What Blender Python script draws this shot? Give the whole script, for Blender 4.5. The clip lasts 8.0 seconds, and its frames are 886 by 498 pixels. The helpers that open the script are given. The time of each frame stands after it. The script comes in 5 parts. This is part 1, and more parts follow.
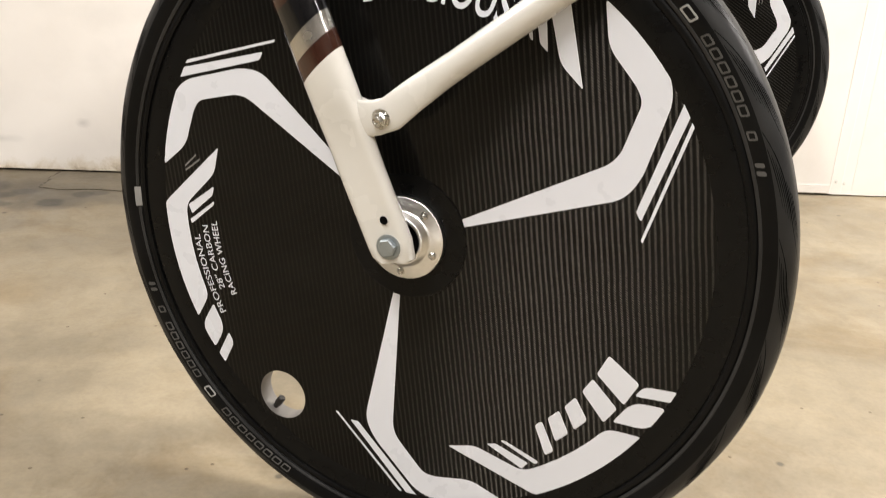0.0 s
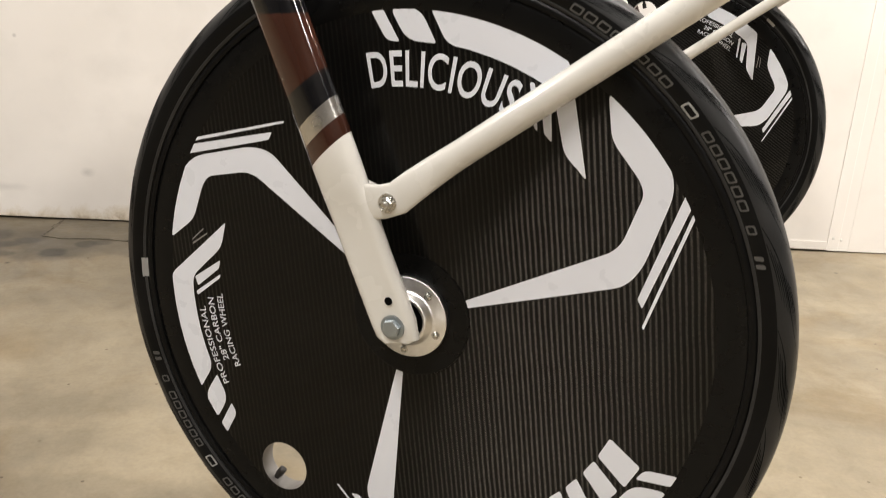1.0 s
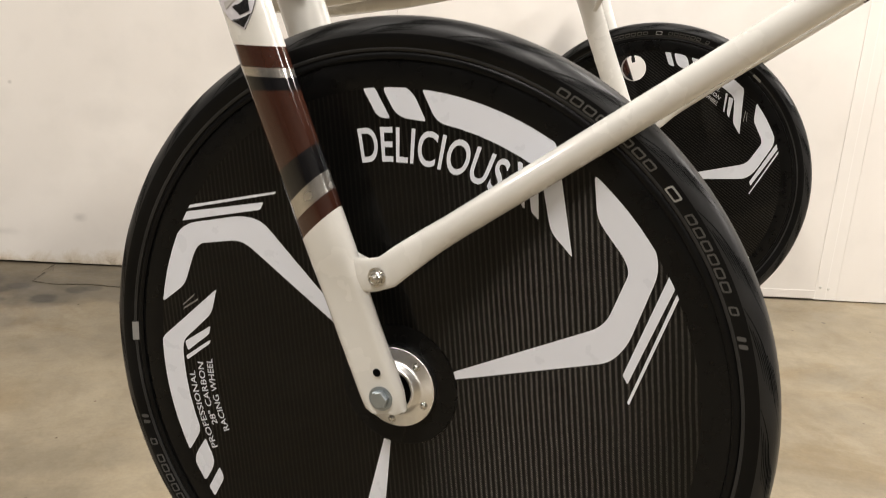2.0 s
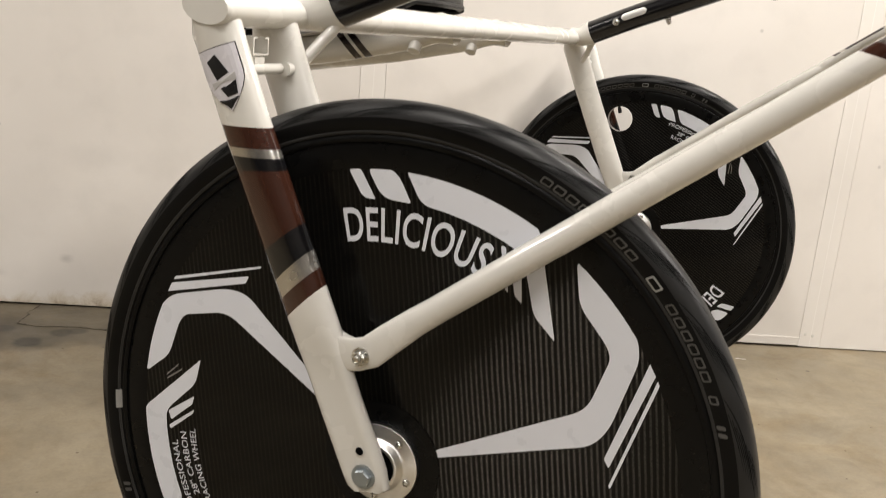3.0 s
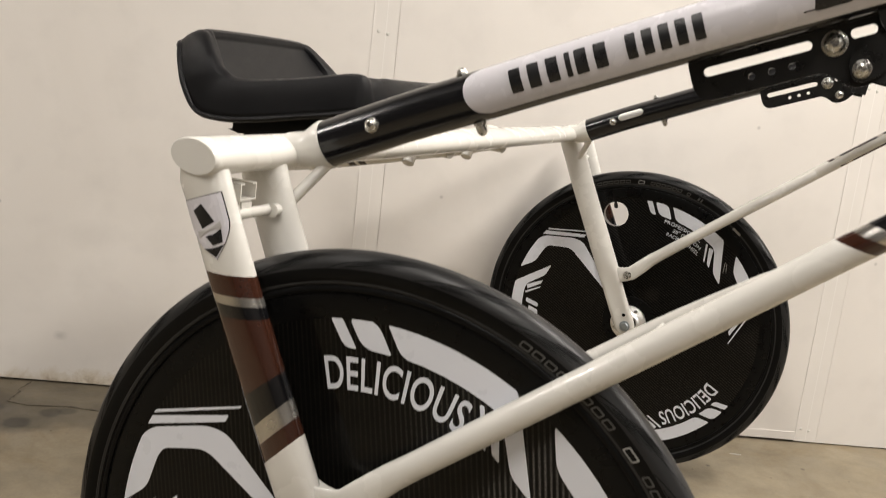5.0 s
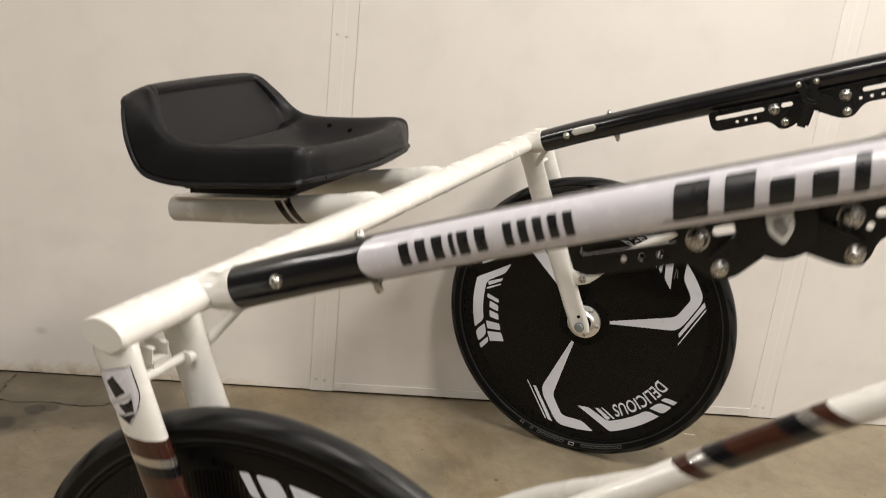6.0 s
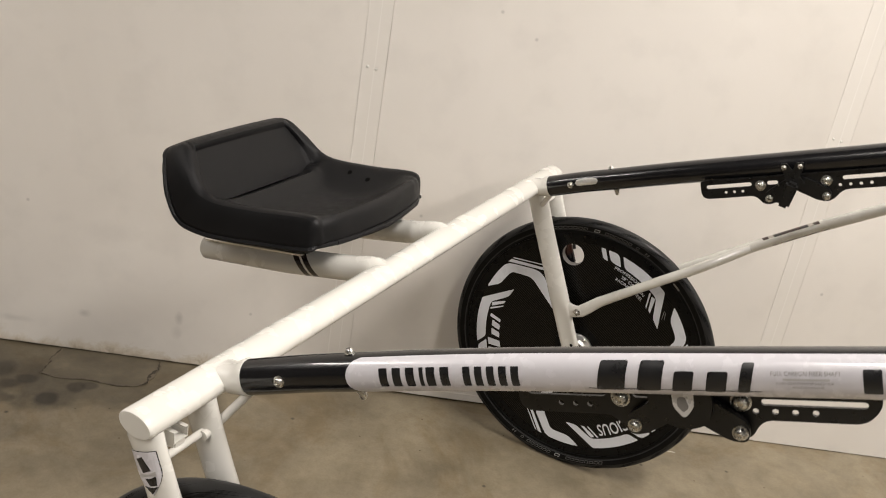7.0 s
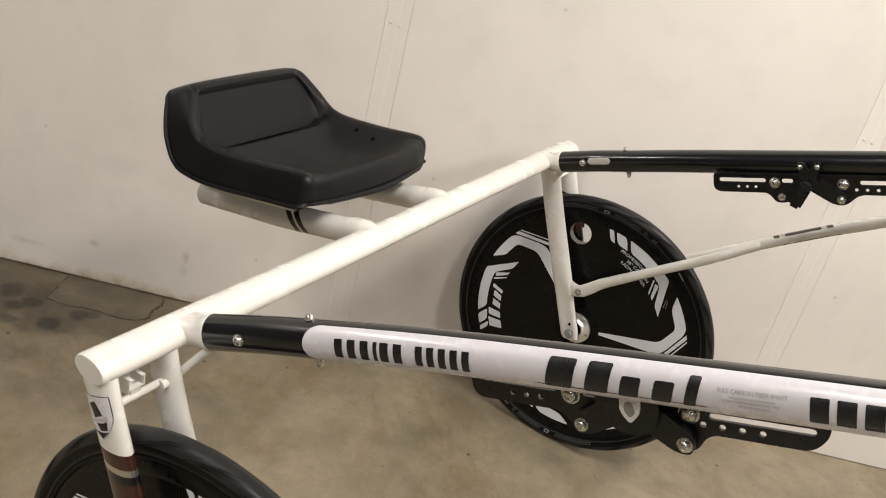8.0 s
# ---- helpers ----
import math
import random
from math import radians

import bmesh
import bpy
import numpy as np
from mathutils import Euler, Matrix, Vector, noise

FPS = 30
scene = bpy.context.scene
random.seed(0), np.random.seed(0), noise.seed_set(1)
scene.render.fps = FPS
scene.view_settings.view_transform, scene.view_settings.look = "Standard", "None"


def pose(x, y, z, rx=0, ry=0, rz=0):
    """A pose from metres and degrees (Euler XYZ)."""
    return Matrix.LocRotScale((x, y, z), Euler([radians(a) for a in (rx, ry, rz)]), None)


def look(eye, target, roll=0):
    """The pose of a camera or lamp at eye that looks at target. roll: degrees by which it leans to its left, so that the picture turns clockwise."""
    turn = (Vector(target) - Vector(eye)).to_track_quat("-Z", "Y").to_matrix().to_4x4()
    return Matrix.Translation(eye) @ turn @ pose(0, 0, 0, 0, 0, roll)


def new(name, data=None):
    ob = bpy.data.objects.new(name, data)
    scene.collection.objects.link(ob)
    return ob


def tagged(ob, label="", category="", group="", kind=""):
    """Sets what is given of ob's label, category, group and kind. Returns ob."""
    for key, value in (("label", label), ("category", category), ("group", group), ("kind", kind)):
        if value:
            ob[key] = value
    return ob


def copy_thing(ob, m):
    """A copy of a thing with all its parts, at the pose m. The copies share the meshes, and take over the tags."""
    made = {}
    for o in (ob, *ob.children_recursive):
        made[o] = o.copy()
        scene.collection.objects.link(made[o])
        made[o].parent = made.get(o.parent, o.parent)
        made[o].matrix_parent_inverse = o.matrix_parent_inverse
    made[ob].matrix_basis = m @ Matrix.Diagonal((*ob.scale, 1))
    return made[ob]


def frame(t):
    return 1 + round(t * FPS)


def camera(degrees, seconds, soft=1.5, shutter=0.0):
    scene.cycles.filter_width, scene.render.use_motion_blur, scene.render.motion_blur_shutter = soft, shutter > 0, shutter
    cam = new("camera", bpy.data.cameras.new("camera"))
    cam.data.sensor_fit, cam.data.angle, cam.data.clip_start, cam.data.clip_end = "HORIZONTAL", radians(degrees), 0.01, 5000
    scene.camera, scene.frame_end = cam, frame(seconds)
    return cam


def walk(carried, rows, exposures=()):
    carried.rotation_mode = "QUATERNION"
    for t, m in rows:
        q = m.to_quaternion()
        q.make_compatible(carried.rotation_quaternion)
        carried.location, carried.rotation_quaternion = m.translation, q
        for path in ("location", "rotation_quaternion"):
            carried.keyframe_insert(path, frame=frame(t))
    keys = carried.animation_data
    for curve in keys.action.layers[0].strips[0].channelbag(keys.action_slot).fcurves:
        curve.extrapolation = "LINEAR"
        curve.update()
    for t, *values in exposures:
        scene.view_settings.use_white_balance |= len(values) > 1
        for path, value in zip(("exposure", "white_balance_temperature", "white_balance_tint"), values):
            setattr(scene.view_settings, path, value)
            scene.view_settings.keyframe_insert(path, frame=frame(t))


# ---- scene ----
cam = camera(52.9, 8.0, soft=1.0, shutter=0.5)
PATH = [
    (0, (0.052, 0.043, 0.626), (0.241, 1.911, -0.062), 3.1),
    (0.5, (0.049, 0.047, 0.646), (0.228, 1.93, -0.004), 3.4),
    (1, (0.044, 0.046, 0.669), (0.236, 1.94, 0.057), 3.8),
    (1.5, (0.044, 0.045, 0.688), (0.244, 1.951, 0.115), 4.1),
    (3, (0.045, 0.053, 0.759), (0.275, 1.98, 0.272), 5.1),
    (3.5, (0.043, 0.056, 0.789), (0.286, 1.988, 0.334), 5.7),
    (4, (0.041, 0.065, 0.812), (0.293, 2.0, 0.375), 6.2),
    (4.2, (0.049, 0.073, 0.82), (0.285, 2.012, 0.387), 6.3),
    (5.3, (0.065, 0.071, 0.894), (0.274, 2.024, 0.521), 6.4),
    (5.5, (0.09, 0.076, 0.939), (0.298, 2.019, 0.512), 5.7),
    (5.7, (0.115, 0.092, 1.003), (0.338, 2.015, 0.5), 5.5),
    (5.9, (0.137, 0.084, 1.091), (0.349, 1.983, 0.499), 5.6),
    (6, (0.141, 0.077, 1.133), (0.355, 1.966, 0.511), 6.1),
    (6.2, (0.146, 0.069, 1.2215), (0.3555, 1.941, 0.5495), 6.4),
    (6.5, (0.158, 0.025, 1.331), (0.338, 1.883, 0.611), 7.5),
    (6.8, (0.1655, 0.004, 1.382), (0.323, 1.85, 0.629), 8.4),
    (7, (0.168, -0.01, 1.406), (0.316, 1.831, 0.638), 9.6),
    (7.3, (0.186, -0.008, 1.4140), (0.3145, 1.819, 0.625), 11.05),
    (7.5, (0.205, -0.007, 1.427), (0.319, 1.815, 0.61), 12.0),
    (8, (0.247, 0.023, 1.435), (0.328, 1.82, 0.562), 14.3),
]
walk(cam, [(t, look(eye, target, roll)) for t, eye, target, roll in PATH],
     [(0, 0.95, 6380, 10), (0.5, 0.84, 6400, 10), (1.0, 0.68, 6420, 10), (1.5, 0.60, 6440, 10), (3.0, 0.24, 6470, 10), (3.5, 0.16, 6480, 10), (4.0, 0.24, 6480, 10), (5.5, 0.02, 6500, 10), (6.5, -0.03, 6500, 10), (7.0, -0.14, 6500, 10), (8, -0.08, 6500, 10)])

# ---- world and lights ----
world = bpy.data.worlds.new("room_dark")
world.use_nodes = True
world.node_tree.nodes["Background"].inputs[0].default_value = (1.0, 0.9, 0.8, 1)
world.node_tree.nodes["Background"].inputs[1].default_value = 0.02
scene.world = world

WARM = (1.0, 0.938, 0.874)
CEIL = 3.3
# unseen fluorescent ceiling fixtures, the x -3.3 one added to brighten the wall's left: x, y, length, turn in degrees,
# watts
LAMPS = [(1.5, 0.75, 1.5, 90, 104), (-0.9, -0.7, 1.5, 90, 58), (3.9, 0.3, 1.5, 90, 135), (-3.3, 1.2, 1.5, 90, 52), (-0.9, -3.6, 1.5, 90, 25), (1.5, -3.6, 1.5, 90, 30)]


# ---- materials ----
def nodes_of(name):
    m = bpy.data.materials.new(name)
    m.use_nodes = True
    nt = m.node_tree
    return m, nt, nt.nodes["Principled BSDF"]


def add(nt, kind, **vals):
    n = nt.nodes.new(kind)
    for k, v in vals.items():
        if k in ("Scale", "Detail", "Roughness", "Distortion", "Strength", "Distance", "Randomness"):
            n.inputs[k].default_value = v
    return n


def ramp(nt, src, stops):
    r = nt.nodes.new("ShaderNodeValToRGB")
    e = r.color_ramp.elements
    e[0].position, e[0].color = stops[0][0], (*stops[0][1], 1)
    e[1].position, e[1].color = stops[-1][0], (*stops[-1][1], 1)
    for p, c in stops[1:-1]:
        x = e.new(p)
        x.color = (*c, 1)
    nt.links.new(src, r.inputs[0])
    return r


def g(v):
    return (v, v, v)


def coords(nt, kind="Object", scale=(1, 1, 1)):
    tc = nt.nodes.new("ShaderNodeTexCoord")
    mp = nt.nodes.new("ShaderNodeMapping")
    mp.inputs["Scale"].default_value = scale
    nt.links.new(tc.outputs[kind], mp.inputs[0])
    return mp.outputs[0]


def mixc(nt, fac, a, b, mode="MIX"):
    m = nt.nodes.new("ShaderNodeMix")
    m.data_type, m.blend_type = "RGBA", mode
    if isinstance(fac, float):
        m.inputs[0].default_value = fac
    else:
        nt.links.new(fac, m.inputs[0])
    for s, v in ((6, a), (7, b)):
        if isinstance(v, tuple):
            m.inputs[s].default_value = (*v, 1)
        else:
            nt.links.new(v, m.inputs[s])
    return m.outputs[2]


def surface(name, base, rough, metal=0.0, vary=0.08, grain=60.0, coarse=5.0, bump=0.05, bump_scale=200.0, coat=0.0, rough_vary=0.08, spec=0.5):
    """Base colour with variation at two scales, uneven gloss and fine relief."""
    m, nt, p = nodes_of(name)
    v = coords(nt)
    n1 = add(nt, "ShaderNodeTexNoise", Scale=coarse, Detail=4.0)
    n2 = add(nt, "ShaderNodeTexNoise", Scale=grain, Detail=3.0)
    n3 = add(nt, "ShaderNodeTexNoise", Scale=bump_scale, Detail=2.0)
    for n in (n1, n2, n3):
        nt.links.new(v, n.inputs["Vector"])
    lo = tuple(c * (1 - vary) for c in base)
    hi = tuple(min(1, c * (1 + vary)) for c in base)
    r1 = ramp(nt, n1.outputs[0], [(0.3, lo), (0.7, hi)])
    r2 = ramp(nt, n2.outputs[0], [(0.3, g(1 - vary * 0.6)), (0.7, g(1.0))])
    nt.links.new(mixc(nt, 1.0, r1.outputs[0], r2.outputs[0], "MULTIPLY"), p.inputs["Base Color"])
    r3 = ramp(nt, n2.outputs[0], [(0.3, g(max(0, rough - rough_vary))), (0.7, g(min(1, rough + rough_vary)))])
    nt.links.new(r3.outputs[0], p.inputs["Roughness"])
    p.inputs["Metallic"].default_value = metal
    p.inputs["Specular IOR Level"].default_value = spec
    p.inputs["Coat Weight"].default_value = coat
    p.inputs["Coat Roughness"].default_value = 0.06
    if bump:
        b = add(nt, "ShaderNodeBump", Strength=bump, Distance=0.002)
        nt.links.new(n3.outputs[0], b.inputs["Height"])
        nt.links.new(b.outputs[0], p.inputs["Normal"])
    return m


WHITE = surface("white_gloss_enamel", (0.665, 0.650, 0.605), 0.24, vary=0.022, grain=25, coarse=9, bump=0.03, bump_scale=40, coat=0.5)
BROWN = surface("dark_brown_enamel", (0.042, 0.015, 0.009), 0.10, vary=0.12, coat=0.6, bump=0.0, rough_vary=0.03)
BLACKG = surface("black_gloss_lacquer", (0.005, 0.005, 0.006), 0.10, vary=0.2, coat=0.6, bump=0.0, rough_vary=0.03)
CHROME = surface("silver_foil_band", (0.62, 0.60, 0.56), 0.2, metal=0.9, vary=0.05, bump=0.03)
def turned_metal():
    """Lathe-turned aluminium: highlights drawn out round the axle."""
    m, nt, p = nodes_of("turned_aluminium")
    v = coords(nt, scale=(1, 1, 1))
    n = add(nt, "ShaderNodeTexNoise", Scale=120.0, Detail=3.0)
    nt.links.new(v, n.inputs["Vector"])
    r = ramp(nt, n.outputs[0], [(0.3, (0.80, 0.79, 0.77)), (0.7, (0.90, 0.89, 0.87))])
    nt.links.new(r.outputs[0], p.inputs["Base Color"])
    rr = ramp(nt, n.outputs[0], [(0.3, g(0.30)), (0.7, g(0.40))])
    nt.links.new(rr.outputs[0], p.inputs["Roughness"])
    p.inputs["Metallic"].default_value = 1.0
    p.inputs["Anisotropic"].default_value = 0.8
    tg = nt.nodes.new("ShaderNodeTangent")
    tg.direction_type, tg.axis = "RADIAL", "Y"
    nt.links.new(tg.outputs[0], p.inputs["Tangent"])
    return m


TURNED = turned_metal()
STEEL = surface("zinc_plated_steel", (0.60, 0.59, 0.56), 0.28, metal=1.0, vary=0.12, grain=300, bump=0.08)
ZINC = surface("dull_blue_zinc", (0.36, 0.40, 0.42), 0.48, metal=0.8, vary=0.1, grain=200, bump=0.06)
ALU = surface("turned_aluminium", (0.82, 0.80, 0.77), 0.42, metal=1.0, vary=0.04, grain=400, bump=0.0)
BADGE = surface("silver_badge", (0.70, 0.69, 0.68), 0.3, metal=0.25, vary=0.06, bump=0.02)
PALEINK = surface("pale_grey_print", (0.42, 0.41, 0.40), 0.4, vary=0.1, bump=0.0)
# stands for the shade inside holes, on flat discs
DARKHOLE = surface("hole_shade_black", (0.003, 0.003, 0.003), 0.8, vary=0.1, spec=0.03)
SEATM = surface("black_moulded_plastic", (0.0085, 0.0085, 0.0092), 0.36, vary=0.15, grain=90, coarse=8, bump=0.25, bump_scale=900, rough_vary=0.07, spec=0.17)
PLATEM = surface("black_powder_coat", (0.006, 0.006, 0.006), 0.32, vary=0.15, bump=0.12, bump_scale=700)
RIMM = surface("black_rim_lacquer", (0.004, 0.004, 0.004), 0.3, vary=0.15, bump=0.03, spec=0.17)
DECAL = surface("white_vinyl_sticker", (0.715, 0.735, 0.79), 0.32, vary=0.012, grain=40, bump=0.03)
STICKER = surface("white_wrap_sticker", (0.610, 0.596, 0.630), 0.25, vary=0.02, coat=0.4, bump=0.0)
INK = surface("black_print", (0.012, 0.012, 0.013), 0.3, vary=0.1, bump=0.0)
GREYINK = surface("grey_print", (0.22, 0.21, 0.20), 0.4, vary=0.1, bump=0.0)
TYREMARK = surface("grey_tyre_print", (0.080, 0.078, 0.075), 0.5, vary=0.2, bump=0.0)
TYREWHITE = surface("pale_tyre_print", (0.32, 0.32, 0.31), 0.5, vary=0.1, bump=0.0)
# near black without gloss: the shade inside the tread grooves as a colour
GROOVEM = surface("groove_shade", (0.0030, 0.0030, 0.0030), 0.9, vary=0.1, bump=0.0, spec=0.02)
VALVE = surface("black_valve_rubber", (0.012, 0.010, 0.009), 0.5, vary=0.1)
PALEMARK = surface("pale_sliver", (0.75, 0.73, 0.68), 0.5, vary=0.05)


def carbon_material():
    """Black carbon twill under clear lacquer: upright rows of slanted fibre floats, whose gloss is drawn out across the fibres."""
    m, nt, p = nodes_of("carbon_weave")
    v = coords(nt)
    sep = nt.nodes.new("ShaderNodeSeparateXYZ")
    nt.links.new(v, sep.inputs[0])

    def mth(op, a, b=None):
        n = nt.nodes.new("ShaderNodeMath")
        n.operation = op
        for i, x in enumerate((a, b)):
            if x is None:
                continue
            if isinstance(x, (int, float)):
                n.inputs[i].default_value = x
            else:
                nt.links.new(x, n.inputs[i])
        return n.outputs[0]
    n1 = add(nt, "ShaderNodeTexNoise", Scale=7.0, Detail=3.0)
    n2 = add(nt, "ShaderNodeTexNoise", Scale=420.0, Detail=1.0)
    n3 = add(nt, "ShaderNodeTexNoise", Scale=24.0, Detail=2.0)
    for n in (n1, n2, n3):
        nt.links.new(v, n.inputs["Vector"])
    # rows lean a little and wander
    u = mth("ADD", sep.outputs[0], mth("MULTIPLY", sep.outputs[2], 0.165))
    u = mth("ADD", u, mth("MULTIPLY", n3.outputs[0], 0.0016))
    w = sep.outputs[2]
    col = mth("SINE", mth("MULTIPLY", u, 2 * math.pi / 0.00525))
    tick = mth("SINE", mth("MULTIPLY", mth("ADD", w, mth("MULTIPLY", u, 0.8)), 2 * math.pi / 0.0023))
    mask = mth("MULTIPLY", mth("MAXIMUM", mth("ADD", col, 0.10), 0.0), mth("ADD", mth("MULTIPLY", tick, 0.42), 0.58))
    mask = mth("MULTIPLY", mask, mth("ADD", mth("MULTIPLY", n2.outputs[0], 1.2), 0.3))
    p.inputs["Base Color"].default_value = (0.0015, 0.0014, 0.0012, 1)
    p.inputs["Roughness"].default_value = 0.5
    p.inputs["Specular IOR Level"].default_value = 0.1
    r = ramp(nt, mask, [(0.0, (0.0002, 0.0002, 0.0002)), (1.0, (0.044, 0.040, 0.035))])
    fibre = nt.nodes.new("ShaderNodeBsdfAnisotropic")
    fibre.distribution = "BECKMANN"
    fibre.inputs["Roughness"].default_value = 0.515
    fibre.inputs["Anisotropy"].default_value = -0.80
    nt.links.new(r.outputs[0], fibre.inputs["Color"])
    tg = nt.nodes.new("ShaderNodeVectorTransform")
    tg.vector_type, tg.convert_from, tg.convert_to = "VECTOR", "OBJECT", "WORLD"
    tg.inputs[0].default_value = (0.087, 0.0, 0.996)
    nt.links.new(tg.outputs[0], fibre.inputs["Tangent"])
    both = nt.nodes.new("ShaderNodeAddShader")
    nt.links.new(p.outputs[0], both.inputs[0])
    nt.links.new(fibre.outputs[0], both.inputs[1])
    nt.links.new(both.outputs[0], nt.nodes["Material Output"].inputs["Surface"])
    p.inputs["Coat Weight"].default_value = 0.27
    rc = ramp(nt, n1.outputs[0], [(0.3, g(0.02)), (0.7, g(0.05))])
    nt.links.new(rc.outputs[0], p.inputs["Coat Roughness"])
    return m


def rubber_material(name="tyre_rubber", tone=1.0, gloss=0.30, spec=0.12):
    m, nt, p = nodes_of(name)
    v = coords(nt)
    n1 = add(nt, "ShaderNodeTexNoise", Scale=14.0, Detail=4.0)
    n2 = add(nt, "ShaderNodeTexNoise", Scale=500.0, Detail=2.0)
    nt.links.new(v, n1.inputs["Vector"])
    nt.links.new(v, n2.inputs["Vector"])
    r = ramp(nt, n1.outputs[0], [(0.3, g(0.0032 * tone)), (0.7, g(0.0060 * tone))])
    nt.links.new(r.outputs[0], p.inputs["Base Color"])
    rr = ramp(nt, n1.outputs[0], [(0.3, g(gloss)), (0.7, g(gloss + 0.12))])
    nt.links.new(rr.outputs[0], p.inputs["Roughness"])
    p.inputs["Specular IOR Level"].default_value = spec
    b = add(nt, "ShaderNodeBump", Strength=0.2, Distance=0.0006)
    nt.links.new(n2.outputs[0], b.inputs["Height"])
    nt.links.new(b.outputs[0], p.inputs["Normal"])
    return m


def concrete_material():
    m, nt, p = nodes_of("worn_concrete")
    v = coords(nt)
    big = add(nt, "ShaderNodeTexNoise", Scale=1.3, Detail=6.0, Roughness=0.6, Distortion=0.4)
    mid = add(nt, "ShaderNodeTexNoise", Scale=7.0, Detail=6.0, Roughness=0.65)
    fine = add(nt, "ShaderNodeTexNoise", Scale=160.0, Detail=3.0)
    spots = add(nt, "ShaderNodeTexVoronoi", Scale=2.6, Randomness=1.0)
    spots.voronoi_dimensions = "2D"
    stain = add(nt, "ShaderNodeTexNoise", Scale=4.2, Detail=3.0, Distortion=1.2)
    for n in (big, mid, fine, spots, stain):
        nt.links.new(v, n.inputs["Vector"])
    base = ramp(nt, big.outputs[0], [(0.3, (0.196, 0.163, 0.108)), (0.5, (0.232, 0.194, 0.131)), (0.7, (0.282, 0.240, 0.167))])
    r2 = ramp(nt, mid.outputs[0], [(0.32, g(0.76)), (0.60, g(1.0))])
    c = mixc(nt, 1.0, base.outputs[0], r2.outputs[0], "MULTIPLY")
    r3 = ramp(nt, fine.outputs[0], [(0.25, g(0.90)), (0.6, g(1.0))])
    c = mixc(nt, 1.0, c, r3.outputs[0], "MULTIPLY")
    sp = ramp(nt, spots.outputs["Distance"], [(0.008, g(0.40)), (0.017, g(1.0))])
    c = mixc(nt, 1.0, c, sp.outputs[0], "MULTIPLY")
    # scattered dark specks and pale grit
    grit = add(nt, "ShaderNodeTexVoronoi", Scale=8.0, Randomness=1.0)
    grit.voronoi_dimensions = "2D"
    nt.links.new(v, grit.inputs["Vector"])
    gr = ramp(nt, grit.outputs["Distance"], [(0.012, (0.42, 0.36, 0.28)), (0.024, g(1.0))])
    few = ramp(nt, grit.outputs["Color"], [(0.55, g(0.0)), (0.60, g(1.0))])
    c = mixc(nt, few.outputs[0], c, mixc(nt, 1.0, c, gr.outputs[0], "MULTIPLY"))
    cloud = add(nt, "ShaderNodeTexNoise", Scale=26.0, Detail=5.0, Roughness=0.65, Distortion=0.5)
    nt.links.new(v, cloud.inputs["Vector"])
    cl_ = ramp(nt, cloud.outputs[0], [(0.35, (0.90, 0.885, 0.86)), (0.55, g(1.0)), (0.70, (1.05, 1.05, 1.06))])
    c = mixc(nt, 1.0, c, cl_.outputs[0], "MULTIPLY")
    st = ramp(nt, stain.outputs[0], [(0.24, g(0.80)), (0.40, g(1.0))])
    c = mixc(nt, 1.0, c, st.outputs[0], "MULTIPLY")
    # wide brownish wear, pale scuffs
    wear = add(nt, "ShaderNodeTexNoise", Scale=2.6, Detail=5.0, Roughness=0.7, Distortion=1.5)
    nt.links.new(v, wear.inputs["Vector"])
    wr = ramp(nt, wear.outputs[0], [(0.36, (0.86, 0.80, 0.70)), (0.50, g(1.0)), (0.66, (1.10, 1.10, 1.10))])
    c = mixc(nt, 1.0, c, wr.outputs[0], "MULTIPLY")
    # dried puddles; the two widest patches paint the weaker light by the wall: centre, half sizes, strength
    wob = add(nt, "ShaderNodeTexNoise", Scale=9.0, Detail=3.0)
    nt.links.new(v, wob.inputs["Vector"])
    for cx, cy, sx_, sy_, dark in ((-0.790, 2.106, 0.032, 0.036, 0.50), (-0.742, 2.038, 0.027, 0.022, 0.52), (-0.712, 2.069, 0.026, 0.018, 0.52), (-0.632, 1.993, 0.026, 0.027, 0.45), (-0.577, 2.060, 0.020, 0.020, 0.52), (-0.545, 2.073, 0.020, 0.018, 0.52), (-0.738, 1.969, 0.030, 0.030, 0.55), (-0.571, 2.119, 0.024, 0.022, 0.60), (-0.662, 2.109, 0.026, 0.012, 0.62), (-0.66, 2.14, 0.46, 0.19, 0.60), (-1.05, 2.04, 0.42, 0.26, 0.64), (-0.86, 1.80, 0.16, 0.05, 0.80), (-0.62, 1.72, 0.09, 0.05, 0.82), (-0.45, 1.28, 0.20, 0.045, 0.84), (-0.30, 1.05, 0.22, 0.05, 0.86)):
        mp = nt.nodes.new("ShaderNodeMapping")
        mp.inputs["Location"].default_value = (-cx / sx_, -cy / sy_, 0)
        mp.inputs["Scale"].default_value = (1 / sx_, 1 / sy_, 0)
        nt.links.new(v, mp.inputs[0])
        ln = nt.nodes.new("ShaderNodeVectorMath")
        ln.operation = "LENGTH"
        nt.links.new(mp.outputs[0], ln.inputs[0])
        ad = nt.nodes.new("ShaderNodeMath")
        ad.operation = "MULTIPLY_ADD"
        ad.inputs[1].default_value = 1.6
        nt.links.new(wob.outputs[0], ad.inputs[0])
        nt.links.new(ln.outputs["Value"], ad.inputs[2])
        sm = ramp(nt, ad.outputs[0], [(0.0, g(dark)), (1.0, g(1.0))])
        mr = nt.nodes.new("ShaderNodeMapRange")
        mr.inputs["From Min"].default_value, mr.inputs["From Max"].default_value = 1.55, 2.05
        nt.links.new(ad.outputs[0], mr.inputs["Value"])
        nt.links.new(mr.outputs[0], sm.inputs[0])
